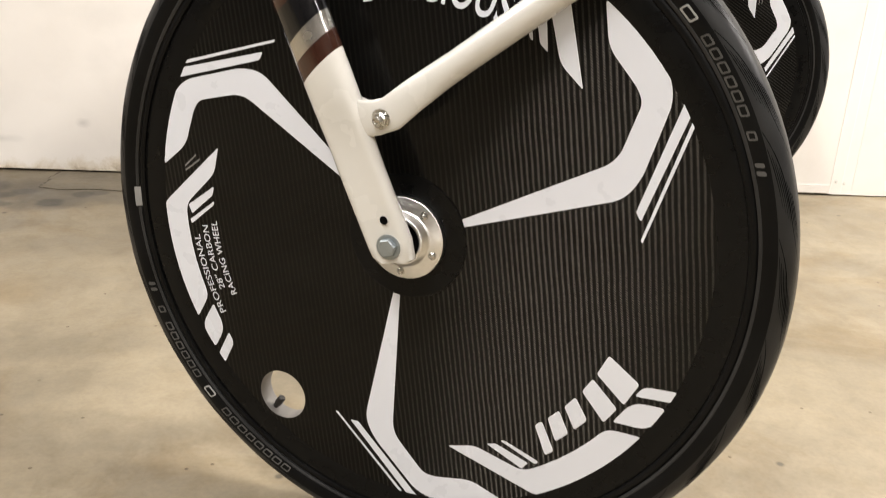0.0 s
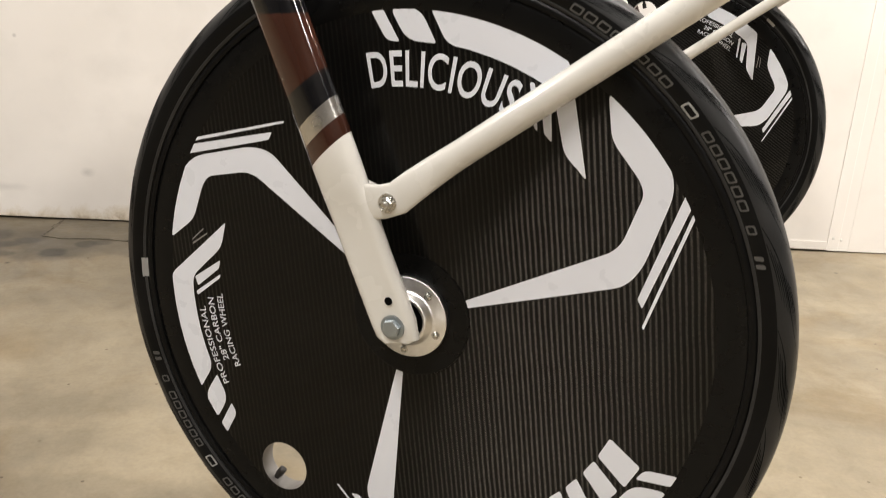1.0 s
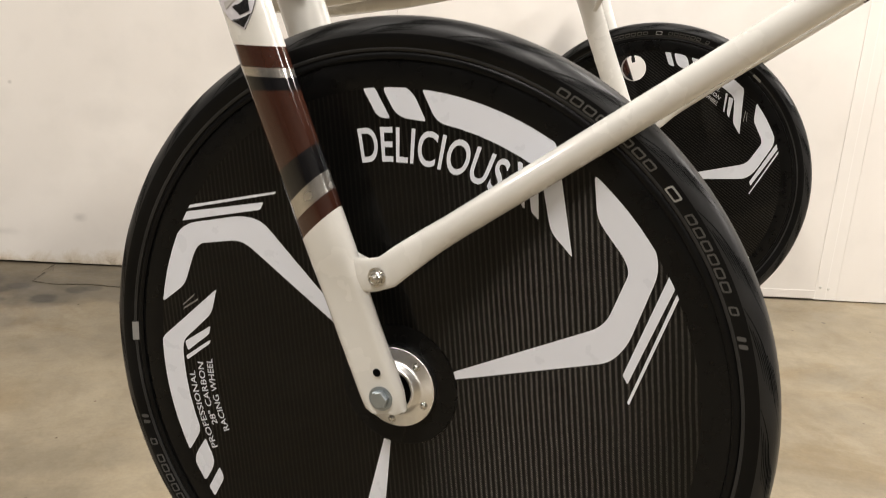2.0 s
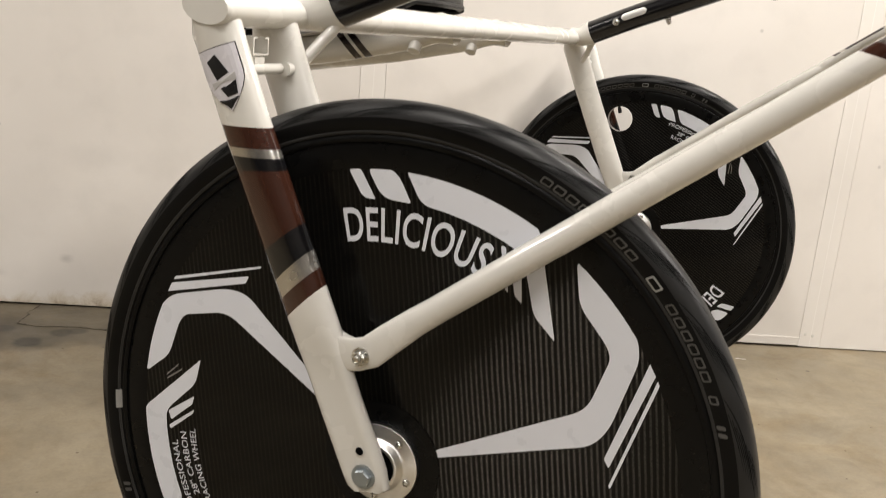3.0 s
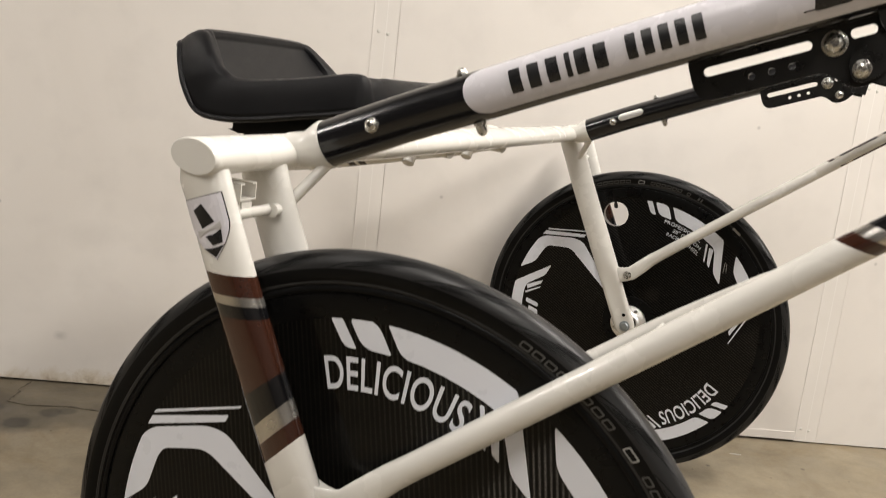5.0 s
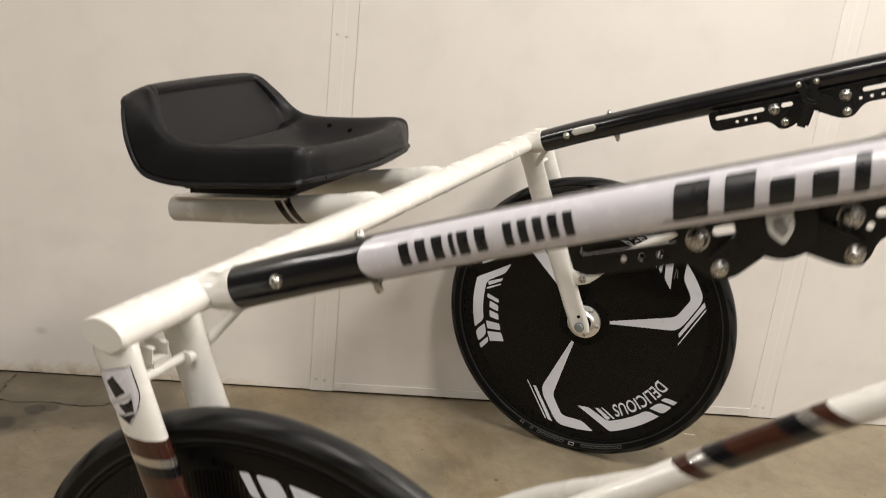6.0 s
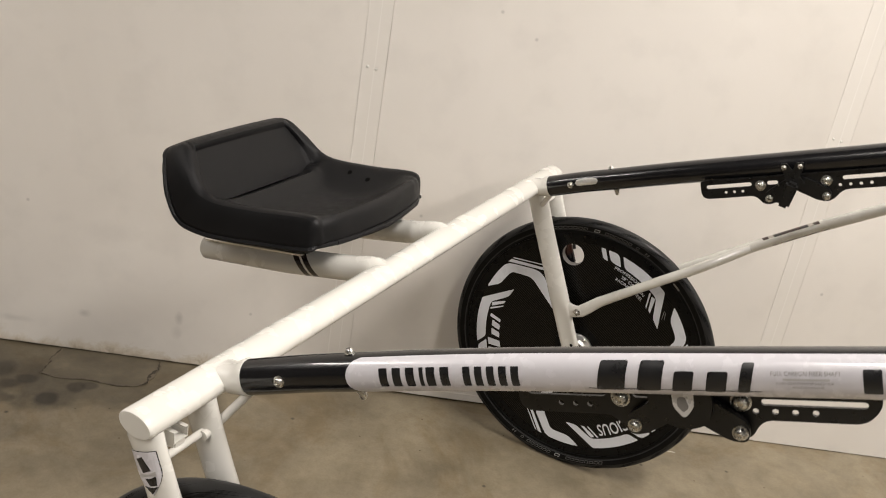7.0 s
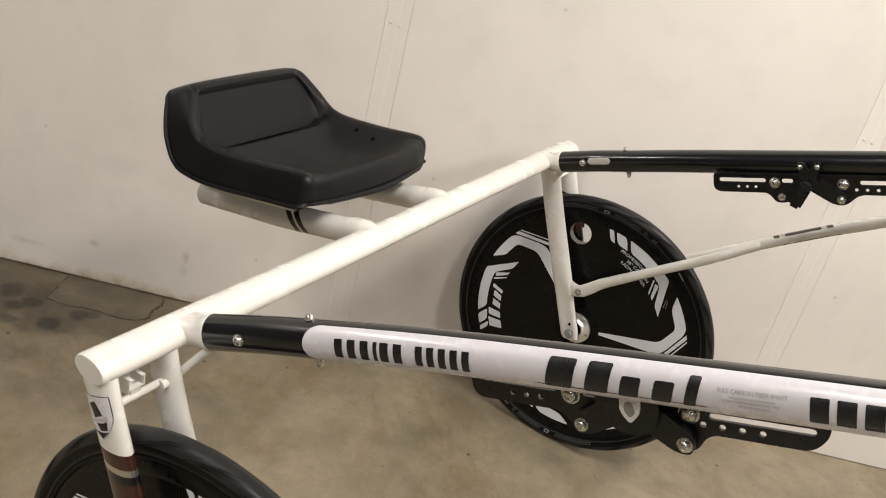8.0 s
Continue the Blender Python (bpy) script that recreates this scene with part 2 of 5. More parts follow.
        c = mixc(nt, 1.0, c, sm.outputs[0], "MULTIPLY")
    nt.links.new(c, p.inputs["Base Color"])
    rr = ramp(nt, mid.outputs[0], [(0.3, g(0.34)), (0.7, g(0.58))])
    nt.links.new(rr.outputs[0], p.inputs["Roughness"])
    b = add(nt, "ShaderNodeBump", Strength=0.12, Distance=0.003)
    nt.links.new(mid.outputs[0], b.inputs["Height"])
    nt.links.new(b.outputs[0], p.inputs["Normal"])
    return m


def wall_material():
    m, nt, p = nodes_of("off_white_wall_panel")
    v = coords(nt)
    big = add(nt, "ShaderNodeTexNoise", Scale=1.6, Detail=4.0, Distortion=0.8)
    mid = add(nt, "ShaderNodeTexNoise", Scale=9.0, Detail=5.0)
    spots = add(nt, "ShaderNodeTexVoronoi", Scale=2.3, Randomness=1.0)
    spots.voronoi_dimensions = "2D"
    for n in (big, mid):
        nt.links.new(v, n.inputs["Vector"])
    sx_, cb = nt.nodes.new("ShaderNodeSeparateXYZ"), nt.nodes.new("ShaderNodeCombineXYZ")
    nt.links.new(v, sx_.inputs[0])
    nt.links.new(sx_.outputs[0], cb.inputs[0])
    nt.links.new(sx_.outputs[2], cb.inputs[1])
    nt.links.new(cb.outputs[0], spots.inputs["Vector"])
    base = ramp(nt, big.outputs[0], [(0.3, (0.70, 0.665, 0.62)), (0.7, (0.77, 0.735, 0.69))])
    r2 = ramp(nt, mid.outputs[0], [(0.22, g(0.93)), (0.5, g(1.0))])
    c = mixc(nt, 1.0, base.outputs[0], r2.outputs[0], "MULTIPLY")
    sp = ramp(nt, spots.outputs["Distance"], [(0.005, g(0.74)), (0.013, g(1.0))])
    c = mixc(nt, 1.0, c, sp.outputs[0], "MULTIPLY")
    # brown scuffs along the foot, broken up by noise
    foot = nt.nodes.new("ShaderNodeMath")
    foot.operation = "MULTIPLY_ADD"
    foot.inputs[1].default_value = 0.16
    scuff = add(nt, "ShaderNodeTexNoise", Scale=13.0, Detail=6.0, Roughness=0.7, Distortion=0.6)
    nt.links.new(v, scuff.inputs["Vector"])
    nt.links.new(scuff.outputs[0], foot.inputs[0])
    fade = nt.nodes.new("ShaderNodeMapRange")
    fade.inputs["From Min"].default_value, fade.inputs["From Max"].default_value = -1.7, -1.0
    fade.inputs["To Max"].default_value = 0.045
    nt.links.new(sx_.outputs[0], fade.inputs["Value"])
    high = nt.nodes.new("ShaderNodeMath")
    nt.links.new(sx_.outputs[2], high.inputs[0])
    nt.links.new(fade.outputs[0], high.inputs[1])
    nt.links.new(high.outputs[0], foot.inputs[2])
    dirt = ramp(nt, foot.outputs[0], [(0.066, (0.46, 0.38, 0.28)), (0.088, (0.82, 0.77, 0.68)), (0.120, g(1.0))])
    c = mixc(nt, 1.0, c, dirt.outputs[0], "MULTIPLY")
    # smudges: centre and half sizes along the wall and up it
    for cx, cz, wx, wz, dark in ((-1.965, 0.125, 0.020, 0.012, 0.80), (-1.700, 0.150, 0.012, 0.020, 0.80), (-1.705, 0.100, 0.016, 0.020, 0.88), (-2.160, 0.080, 0.050, 0.012, 0.86), (-1.900, 0.380, 0.090, 0.040, 0.93), (-2.350, 0.300, 0.120, 0.030, 0.93), (-1.600, 0.560, 0.060, 0.060, 0.94)):
        mp = nt.nodes.new("ShaderNodeMapping")
        mp.inputs["Location"].default_value = (-cx / wx, 0, -cz / wz)
        mp.inputs["Scale"].default_value = (1 / wx, 0, 1 / wz)
        nt.links.new(v, mp.inputs[0])
        ln = nt.nodes.new("ShaderNodeVectorMath")
        ln.operation = "LENGTH"
        nt.links.new(mp.outputs[0], ln.inputs[0])
        ad = nt.nodes.new("ShaderNodeMath")
        ad.operation = "MULTIPLY_ADD"
        ad.inputs[1].default_value = 1.4
        nt.links.new(scuff.outputs[0], ad.inputs[0])
        nt.links.new(ln.outputs["Value"], ad.inputs[2])
        sc = ramp(nt, ad.outputs[0], [(0.0, g(dark)), (1.0, g(1.0))])
        mr = nt.nodes.new("ShaderNodeMapRange")
        mr.inputs["From Min"].default_value, mr.inputs["From Max"].default_value = 0.9, 1.8
        nt.links.new(ad.outputs[0], mr.inputs["Value"])
        nt.links.new(mr.outputs[0], sc.inputs[0])
        c = mixc(nt, 1.0, c, sc.outputs[0], "MULTIPLY")
    nt.links.new(c, p.inputs["Base Color"])
    p.inputs["Roughness"].default_value = 0.5
    b = add(nt, "ShaderNodeBump", Strength=0.10, Distance=0.004)
    nt.links.new(mid.outputs[0], b.inputs["Height"])
    nt.links.new(b.outputs[0], p.inputs["Normal"])
    return m


# grey for the added, unseen hall shell; dark to hold down bounce and reflections
DIMWALL = surface("unseen_hall_grey", (0.16, 0.15, 0.14), 0.7, vary=0.15, grain=12, coarse=1.2, bump=0.1, bump_scale=30)
# lighter copy of the rubber: the crown's grazing sheen, put into its base colour
TREAD = rubber_material("sheen_tread_rubber", 3.4, 0.36, 0.33)
BEAD = rubber_material("bead_rubber", 5.0, 0.40, 0.3)
CARBON, RUBBER, CONCRETE, WALLM = carbon_material(), rubber_material(), concrete_material(), wall_material()
GLOW, _nt, _p = nodes_of("lamp_diffuser")
_p.inputs["Emission Color"].default_value = (*WARM, 1)
_p.inputs["Emission Strength"].default_value = 4.0


# ---- mesh helpers ----
def part(name, bm, material, parent=None, label="", smooth=True, m=None):
    bmesh.ops.recalc_face_normals(bm, faces=bm.faces[:])
    me = bpy.data.meshes.new(name)
    bm.to_mesh(me)
    bm.free()
    for mat in (material if isinstance(material, (list, tuple)) else [material]):
        me.materials.append(mat)
    if smooth:
        me.polygons.foreach_set("use_smooth", [True] * len(me.polygons))
        me.set_sharp_from_angle(angle=radians(38))
    ob = new(name, me)
    if parent:
        ob.parent = parent
    if m is not None:
        ob.matrix_basis = m
    if label:
        tagged(ob, label)
    return ob


def box(bm, x0, x1, y0, y1, z0, z1, bevel=0.0):
    r = bmesh.ops.create_cube(bm, size=1)
    for v in r["verts"]:
        v.co = Vector(((x0 + x1) / 2 + v.co.x * (x1 - x0), (y0 + y1) / 2 + v.co.y * (y1 - y0), (z0 + z1) / 2 + v.co.z * (z1 - z0)))
    if bevel:
        es = list({e for v in r["verts"] for e in v.link_edges})
        bmesh.ops.bevel(bm, geom=es, offset=bevel, segments=2, affect="EDGES")
    return bm


def sweep(bm, rings, segs=24, cap=True):
    """Rings: (centre, side vector, other vector); an ellipse at each, joined into a tube."""
    loops = []
    for c, a, b in rings:
        loops.append([bm.verts.new(Vector(c) + Vector(a) * math.cos(2 * math.pi * i / segs) + Vector(b) * math.sin(2 * math.pi * i / segs)) for i in range(segs)])
    for p, q in zip(loops, loops[1:]):
        for i in range(segs):
            bm.faces.new((p[i], p[(i + 1) % segs], q[(i + 1) % segs], q[i]))
    if cap:
        bm.faces.new(loops[0][::-1])
        bm.faces.new(loops[-1])
    return bm


def tube(bm, pts, radii, segs=20, flat=1.0, side=(0, 1, 0), cap=True):
    """A tube along pts; radii across, flat times as thick along side."""
    pts = [Vector(p) for p in pts]
    rings = []
    for i, p in enumerate(pts):
        d = (pts[min(i + 1, len(pts) - 1)] - pts[max(i - 1, 0)]).normalized()
        s = Vector(side)
        s = (s - d * s.dot(d)).normalized()
        o = d.cross(s)
        r = radii[i] if isinstance(radii, (list, tuple)) else radii
        ra, rb = r if isinstance(r, tuple) else (r, r * flat)
        rings.append((p, o * ra, s * rb))
    return sweep(bm, rings, segs, cap)


def spun(bm, profile, segs=128, closed=True):
    """Turns a profile of (radius, y) about the y axis."""
    loops = []
    for k in range(segs):
        c, s = math.cos(2 * math.pi * k / segs), math.sin(2 * math.pi * k / segs)
        loops.append([bm.verts.new((r * c, y, r * s)) for r, y in profile])
    n = len(profile)
    for k in range(segs):
        p, q = loops[k], loops[(k + 1) % segs]
        for i in range(n if closed else n - 1):
            bm.faces.new((p[i], p[(i + 1) % n], q[(i + 1) % n], q[i]))
    return bm


def dome_bolt(bm, r, h, hexed=False):
    """A bolt head along -y, foot at y = 0: washer, head, rounded top."""
    prof = [(r * 1.25, 0), (r * 1.25, -h * 0.15), (r, -h * 0.2), (r * 0.97, -h * 0.6), (r * 0.75, -h * 0.88), (r * 0.4, -h), (r * 0.36, -h * 0.82)]
    segs = 18
    loops = []
    for k in range(segs):
        c, s = math.cos(2 * math.pi * k / segs), math.sin(2 * math.pi * k / segs)
        loops.append([bm.verts.new((q * c, y, q * s)) for q, y in prof])
    for k in range(segs):
        p, q = loops[k], loops[(k + 1) % segs]
        for i in range(len(prof) - 1):
            bm.faces.new((p[i], p[i + 1], q[i + 1], q[i]))
    bm.faces.new([l[-1] for l in loops])
    bm.faces.new([l[0] for l in loops][::-1])
    return bm


def bolt(parent, at, r=0.007, h=0.006, turn=None, name="bolt", material=None, label=""):
    bm = bmesh.new()
    dome_bolt(bm, r, h)
    m = Matrix.Translation(at) @ (turn if turn is not None else Matrix())
    return part(name, bm, material or STEEL, parent, label, m=m)


def hex_nut(parent, at, r, h, name, material, label="", stud=0.004):
    """A hexagon head along -y on a washer, its corners chamfered; stud: how far the thread stands out."""
    bm = bmesh.new()
    spun(bm, [(0.0, 0.0), (r * 1.3, 0.0), (r * 1.3, -h * 0.16), (0.0, -h * 0.16)], 20, closed=False)
    rings = []
    for k, y in ((1.0, -h * 0.16), (1.0, -h * 0.78), (0.86, -h)):
        rings.append([bm.verts.new((r * k * math.cos(math.pi * i / 3 + 0.3), y, r * k * math.sin(math.pi * i / 3 + 0.3))) for i in range(6)])
    for p, q in zip(rings, rings[1:]):
        for i in range(6):
            bm.faces.new((p[i], p[(i + 1) % 6], q[(i + 1) % 6], q[i]))
    bm.faces.new(rings[-1])
    if stud:
        spun(bm, [(r * 0.56, -h), (r * 0.56, -h - stud * 0.8), (r * 0.46, -h - stud), (r * 0.40, -h - stud * 0.7), (0.0, -h - stud * 0.7)], 16, closed=False)
    return part(name, bm, material, parent, label, smooth=False, m=Matrix.Translation(at))


def rounded(points, radius, steps=5):
    """Rounds the corners of a flat outline; a point's third value, where given, is its own radius."""
    out = []
    n = len(points)
    for i in range(n):
        p = Vector(points[i][:2])
        rad = points[i][2] if len(points[i]) > 2 else radius
        a, b = Vector(points[i - 1][:2]), Vector(points[(i + 1) % n][:2])
        da, db = a - p, b - p
        if rad <= 0 or da.length < 1e-6 or db.length < 1e-6:
            out.append(p)
            continue
        t = min(rad, da.length * 0.48, db.length * 0.48)
        pa, pb = p + da.normalized() * t, p + db.normalized() * t
        for k in range(steps + 1):
            s = k / steps
            out.append(pa * (1 - s) ** 2 + p * 2 * s * (1 - s) + pb * s * s)
    return out


def outline(bm, pts, holes=(), thick=0.0, y=0.0):
    """A flat plate in the xz plane with holes, given thickness along +y."""
    edges = []
    for loop in (pts, *holes):
        vs = [bm.verts.new((p[0], y, p[1])) for p in loop]
        edges += [bm.edges.new((vs[i], vs[(i + 1) % len(vs)])) for i in range(len(vs))]
    r = bmesh.ops.triangle_fill(bm, use_beauty=True, use_dissolve=False, edges=edges)
    faces = [f for f in r["geom"] if isinstance(f, bmesh.types.BMFace)]
    if thick:
        e = bmesh.ops.extrude_face_region(bm, geom=faces)
        bmesh.ops.translate(bm, verts=[v for v in e["geom"] if isinstance(v, bmesh.types.BMVert)], vec=(0, thick, 0))
    return bm


def circle(cx, cz, r, n=20):
    return [(cx + r * math.cos(2 * math.pi * i / n), cz + r * math.sin(2 * math.pi * i / n)) for i in range(n)]


def slot(x0, x1, z, r, n=8):
    return ([(x1 + r * math.sin(math.pi * i / n), z - r * math.cos(math.pi * i / n)) for i in range(n + 1)]
            + [(x0 - r * math.sin(math.pi * i / n), z + r * math.cos(math.pi * i / n)) for i in range(n + 1)])


def text_mesh(words, size, stretch=1.0, spacing=1.0, heavy=0.0):
    """Letters as a flat mesh: vertices (x, y) and faces."""
    cu = bpy.data.curves.new("letters", "FONT")
    cu.body, cu.size, cu.resolution_u, cu.space_character, cu.offset = words, size, 6, spacing, heavy
    ob = new("letters", cu)
    me = bpy.data.meshes.new_from_object(ob.evaluated_get(bpy.context.evaluated_depsgraph_get()))
    vs = [(v.co.x * stretch, v.co.y) for v in me.vertices]
    fs = [tuple(p.vertices) for p in me.polygons]
    bpy.data.objects.remove(ob)
    bpy.data.meshes.remove(me)
    return vs, fs


def paint_bands(bm, cuts, mats, axis):
    """Cuts a mesh by planes (point, normal) along an axis and gives each stretch its material index."""
    for p, n in cuts:
        bmesh.ops.bisect_plane(bm, geom=bm.verts[:] + bm.edges[:] + bm.faces[:], plane_co=p, plane_no=n)
    for f in bm.faces:
        c = f.calc_center_median()
        k = sum((c - Vector(p)).dot(Vector(n)) > 0 for p, n in cuts)
        f.material_index = mats[k]


# ---- the room ----
def plain_wall(name, x0, x1, y0, y1, z0, z1, mat, label, cat):
    bm = bmesh.new()
    box(bm, x0, x1, y0, y1, z0, z1)
    return tagged(part(name, bm, mat, smooth=False), label, cat, kind="structure")


XW, XE, YS = -5.5, 6.2, -5.2
plain_wall("floor", XW, XE, YS, 2.6, -0.12, 0.0, CONCRETE, "worn beige-grey concrete floor with dark stains and specks", "floor")
# ceiling and three walls are out of view, added to limit fill light
plain_wall("ceiling", XW, XE, YS, 2.6, CEIL, CEIL + 0.1, DIMWALL, "unseen dull grey ceiling, added to keep fill light low", "ceiling")
plain_wall("unseen_wall_west", XW - 0.1, XW, YS, 2.6, 0, CEIL, DIMWALL, "unseen dull grey wall, added to keep reflections dim", "wall")
plain_wall("unseen_wall_east", XE, XE + 0.1, YS, 2.6, 0, CEIL, DIMWALL, "unseen dull grey wall, added to keep reflections dim", "wall")
plain_wall("unseen_wall_south", XW, XE, YS - 0.1, YS, 0, CEIL, DIMWALL, "unseen dull grey wall, added to keep reflections dim", "wall")

STRIPM = surface("off_white_joint_strip", (0.745, 0.712, 0.667), 0.45, vary=0.03, grain=20, coarse=2, bump=0.05)
# whiter than the strip: the light caught by its edges, put into the colour
LITEDGEM = surface("lit_edge_white", (0.80, 0.772, 0.73), 0.4, vary=0.03, grain=30, coarse=2, bump=0.05)
# panelled wall behind the cart: it runs a little askew, panels 1.215 m wide
wall_n = new("wall_north")
wall_n.matrix_basis = Matrix.Translation((1.345, 2.207, 0)) @ pose(0, 0, 0, 0, 0, -1.0)
tagged(wall_n, "off-white panelled wall with upright joint strips", "wall", kind="structure")
bm = bmesh.new()
box(bm, -6.0, 5.0, 0.016, 0.11, 0, CEIL)
part("backing", bm, WALLM, wall_n, smooth=False)
PW = 1.215
for k in range(-5, 4):
    bm = bmesh.new()
    x0 = k * PW + 0.0003
    box(bm, x0, min(x0 + PW - 0.0006, 4.9), 0.0, 0.0155, 0.006 if k in (-2, -1, -3) else 0.003, CEIL - 0.002, bevel=0.0002)
    part("wall_panel", bm, WALLM, wall_n, smooth=False)
    bm = bmesh.new()
    box(bm, k * PW - 0.058, k * PW - 0.0006, -0.0009, -0.0001, 0.004, CEIL - 0.002, bevel=0.0003)
    strip = part("joint_strip", bm, STRIPM, wall_n, smooth=False)
    # thin pale lines painting the lit left edge and the middle fold
    for dx, wide, proud in ((-0.0605, 0.0042, 0.0012), (-0.0305, 0.0034, 0.0010)):
        bm = bmesh.new()
        box(bm, k * PW + dx, k * PW + dx + wide, -proud, -0.0002, 0.004, CEIL - 0.002, bevel=0.0006)
        part("lit_edge_line", bm, LITEDGEM, strip)
    for z in (0.035, 0.932, 1.85):
        for dx in (-0.046, -0.024):
            bm = bmesh.new()
            dome_bolt(bm, 0.0034, 0.0016)
            part("screw", bm, WHITE, strip, m=Matrix.Translation((k * PW + dx, -0.0009, z + (0.004 if dx < -0.03 else 0))))

for k, x0, x1 in ((0, -1.6, -0.061), (1, 0.0, PW - 0.061)):
    bm = bmesh.new()
    box(bm, x0 - 2 * PW + k * PW, x1 - 2 * PW + k * PW, -0.0030, -0.0003, 0.007, 0.030, bevel=0.001)
    part("base_strip", bm, WALLM, wall_n, smooth=False)
bm = bmesh.new()
outline(bm, [(-0.690, 2.105), (-0.640, 2.090), (-0.560, 2.098), (-0.480, 2.085), (-0.425, 2.095), (-0.395, 2.150), (-0.405, 2.245), (-0.675, 2.250)])
for v in bm.verts:
    v.co = Vector((v.co.x, v.co.z, 0.0012))
e = bmesh.ops.extrude_face_region(bm, geom=bm.faces[:])
bmesh.ops.translate(bm, verts=[v for v in e["geom"] if isinstance(v, bmesh.types.BMVert)], vec=(0, 0, -0.003))
tagged(part("floor_patch", bm, surface("repair_concrete", (0.118, 0.099, 0.068), 0.55, vary=0.35, grain=60, coarse=9, bump=0.3, bump_scale=60), smooth=False), "darker repaired patch in the concrete floor", "floor patch", kind="structure")

# cracks along the patch's edges
rng = random.Random(4)
CRACKM = surface("dark_crack_dirt", (0.060, 0.048, 0.034), 0.8, vary=0.3)
for pts, wide in ((((-0.402, 2.235), (-0.396, 2.19), (-0.410, 2.15), (-0.405, 2.12), (-0.425, 2.092)), 0.007), (((-0.690, 2.105), (-0.684, 2.15), (-0.692, 2.19), (-0.678, 2.245)), 0.004), (((-0.69, 2.104), (-0.62, 2.088), (-0.56, 2.098), (-0.48, 2.084), (-0.425, 2.094)), 0.0025)):
    bm = bmesh.new()
    row = []
    for (xa, ya), (xb, yb) in zip(pts, pts[1:]):
        for k in range(6):
            t = k / 6
            c = Vector((xa + (xb - xa) * t + rng.uniform(-0.003, 0.003), ya + (yb - ya) * t + rng.uniform(-0.003, 0.003), 0.0026))
            n = Vector((yb - ya, xa - xb, 0)).normalized() * wide * rng.choice((0.06, 0.2, 0.4, 0.7))
            row.append((bm.verts.new(c - n), bm.verts.new(c + n)))
    for p, q in zip(row, row[1:]):
        bm.faces.new((p[0], p[1], q[1], q[0]))
    tagged(part("floor_crack", bm, CRACKM, smooth=False), "dark dirt-filled crack in the concrete floor", "crack", kind="structure")

for x, y, ln, turn, watts in LAMPS:
    root = new("ceiling_light")
    root.matrix_basis = pose(x, y, CEIL, 0, 0, turn)
    tagged(root, "unseen white fluorescent ceiling light with frosted diffuser", "lamp", "ceiling lights")
    bm = bmesh.new()
    box(bm, -ln / 2, ln / 2, -0.13, 0.13, -0.05, 0.0, bevel=0.006)
    part("housing", bm, WHITE, root, smooth=False)
    bm = bmesh.new()
    box(bm, -ln / 2 + 0.02, ln / 2 - 0.02, -0.11, 0.11, -0.075, -0.051, bevel=0.008)
    part("diffuser", bm, GLOW, root, smooth=False)
    ld = bpy.data.lights.new("tube_light", "AREA")
    ld.shape, ld.size, ld.size_y, ld.energy, ld.color = "RECTANGLE", ln, 0.22, watts, WARM
    lo = new("tube_light", ld)
    lo.matrix_basis = pose(x, y, CEIL - 0.085, 0, 0, turn)

# ---- the racing cart: x along the shafts, y along the axle, z up ----
cart = new("racing_sulky")
cart.matrix_basis = pose(0.107, 0.837, 0, 0, 0, -28)
tagged(cart, "white two-wheeled harness racing sulky with black carbon disc wheels", "sulky")

MID, HALF = 0.6655, 0.6570            # the cart's middle plane, half the track
HUB = (-0.010, 0.3445)                 # wheel centre in x, z
TC, TH, TW = 0.3290, 0.0180, 0.0168    # tyre: middle radius, half height, half width


def my(y, far):
    return 2 * MID - y if far else y


def P(r, deg):
    return (r * math.cos(radians(deg)), r * math.sin(radians(deg)))


def polar_shape(pts, rot, radius):
    """Outline from (mm, degrees[, rounding mm]); long edges between equal radii follow the arc."""
    out = []
    n = len(pts)
    for i in range(n):
        a, b = pts[i], pts[(i + 1) % n]
        rad = (a[2] if len(a) > 2 else radius) / 1000
        out.append((*P(a[0] / 1000, a[1] + rot), rad))
        d = b[1] - a[1]
        if abs(d) > 9 and abs(a[0] - b[0]) < 8:
            k = int(abs(d) // 4)
            for j in range(1, k):
                s = j / k
                out.append((*P((a[0] + (b[0] - a[0]) * s) / 1000, a[1] + d * s + rot), 0))
    return rounded(out, 0)


ARM = [(60, 25.6, 3), (216, 28.0, 14), (256, 36.6, 16), (258.5, 39.4, 14), (259.5, 48.2, 10), (285, 54.4, 6), (288.5, 40.6, 16), (281, 34.8, 16), (230, 22.6, 16), (211, 19.2, 12), (58, 18.7, 3)]
ARM_S1 = [(285.5, 34.4), (287.5, 32.4), (223, 14.9), (220, 17.1)]
ARM_S2 = [(287, 31.5), (288, 30.8), (223, 10.0), (221.5, 10.6)]
ARC_MAIN = [(286, -12.1, 5), (287, -38.5, 16), (221, -56.2, 3), (221.5, -48.7, 8), (257.5, -39.0, 12), (258, -16.0, 10)]
ARC_P2 = [(285.5, -4.3, 7), (286.5, -10.0, 14), (257, -13.8, 3), (258, -7.3, 12)]
ARC_P3 = [(286, -0.3, 5), (286.5, -2.7, 5), (256.5, -5.9, 3), (258, -3.0, 9)]
ARC_T1 = [(221.5, -45.0), (223, -42.5), (251, -36.8), (254.5, -39.0)]
ARC_T2 = [(221, -41.0), (222, -39.8), (253, -34.3), (254.5, -35.3)]
STRIPE_TURN = (-1.1, 0.3, 0.3)         # the thin stripes were stuck on by hand
FACE = -0.0104
VALVE_AT = (0.2515, -124.0)


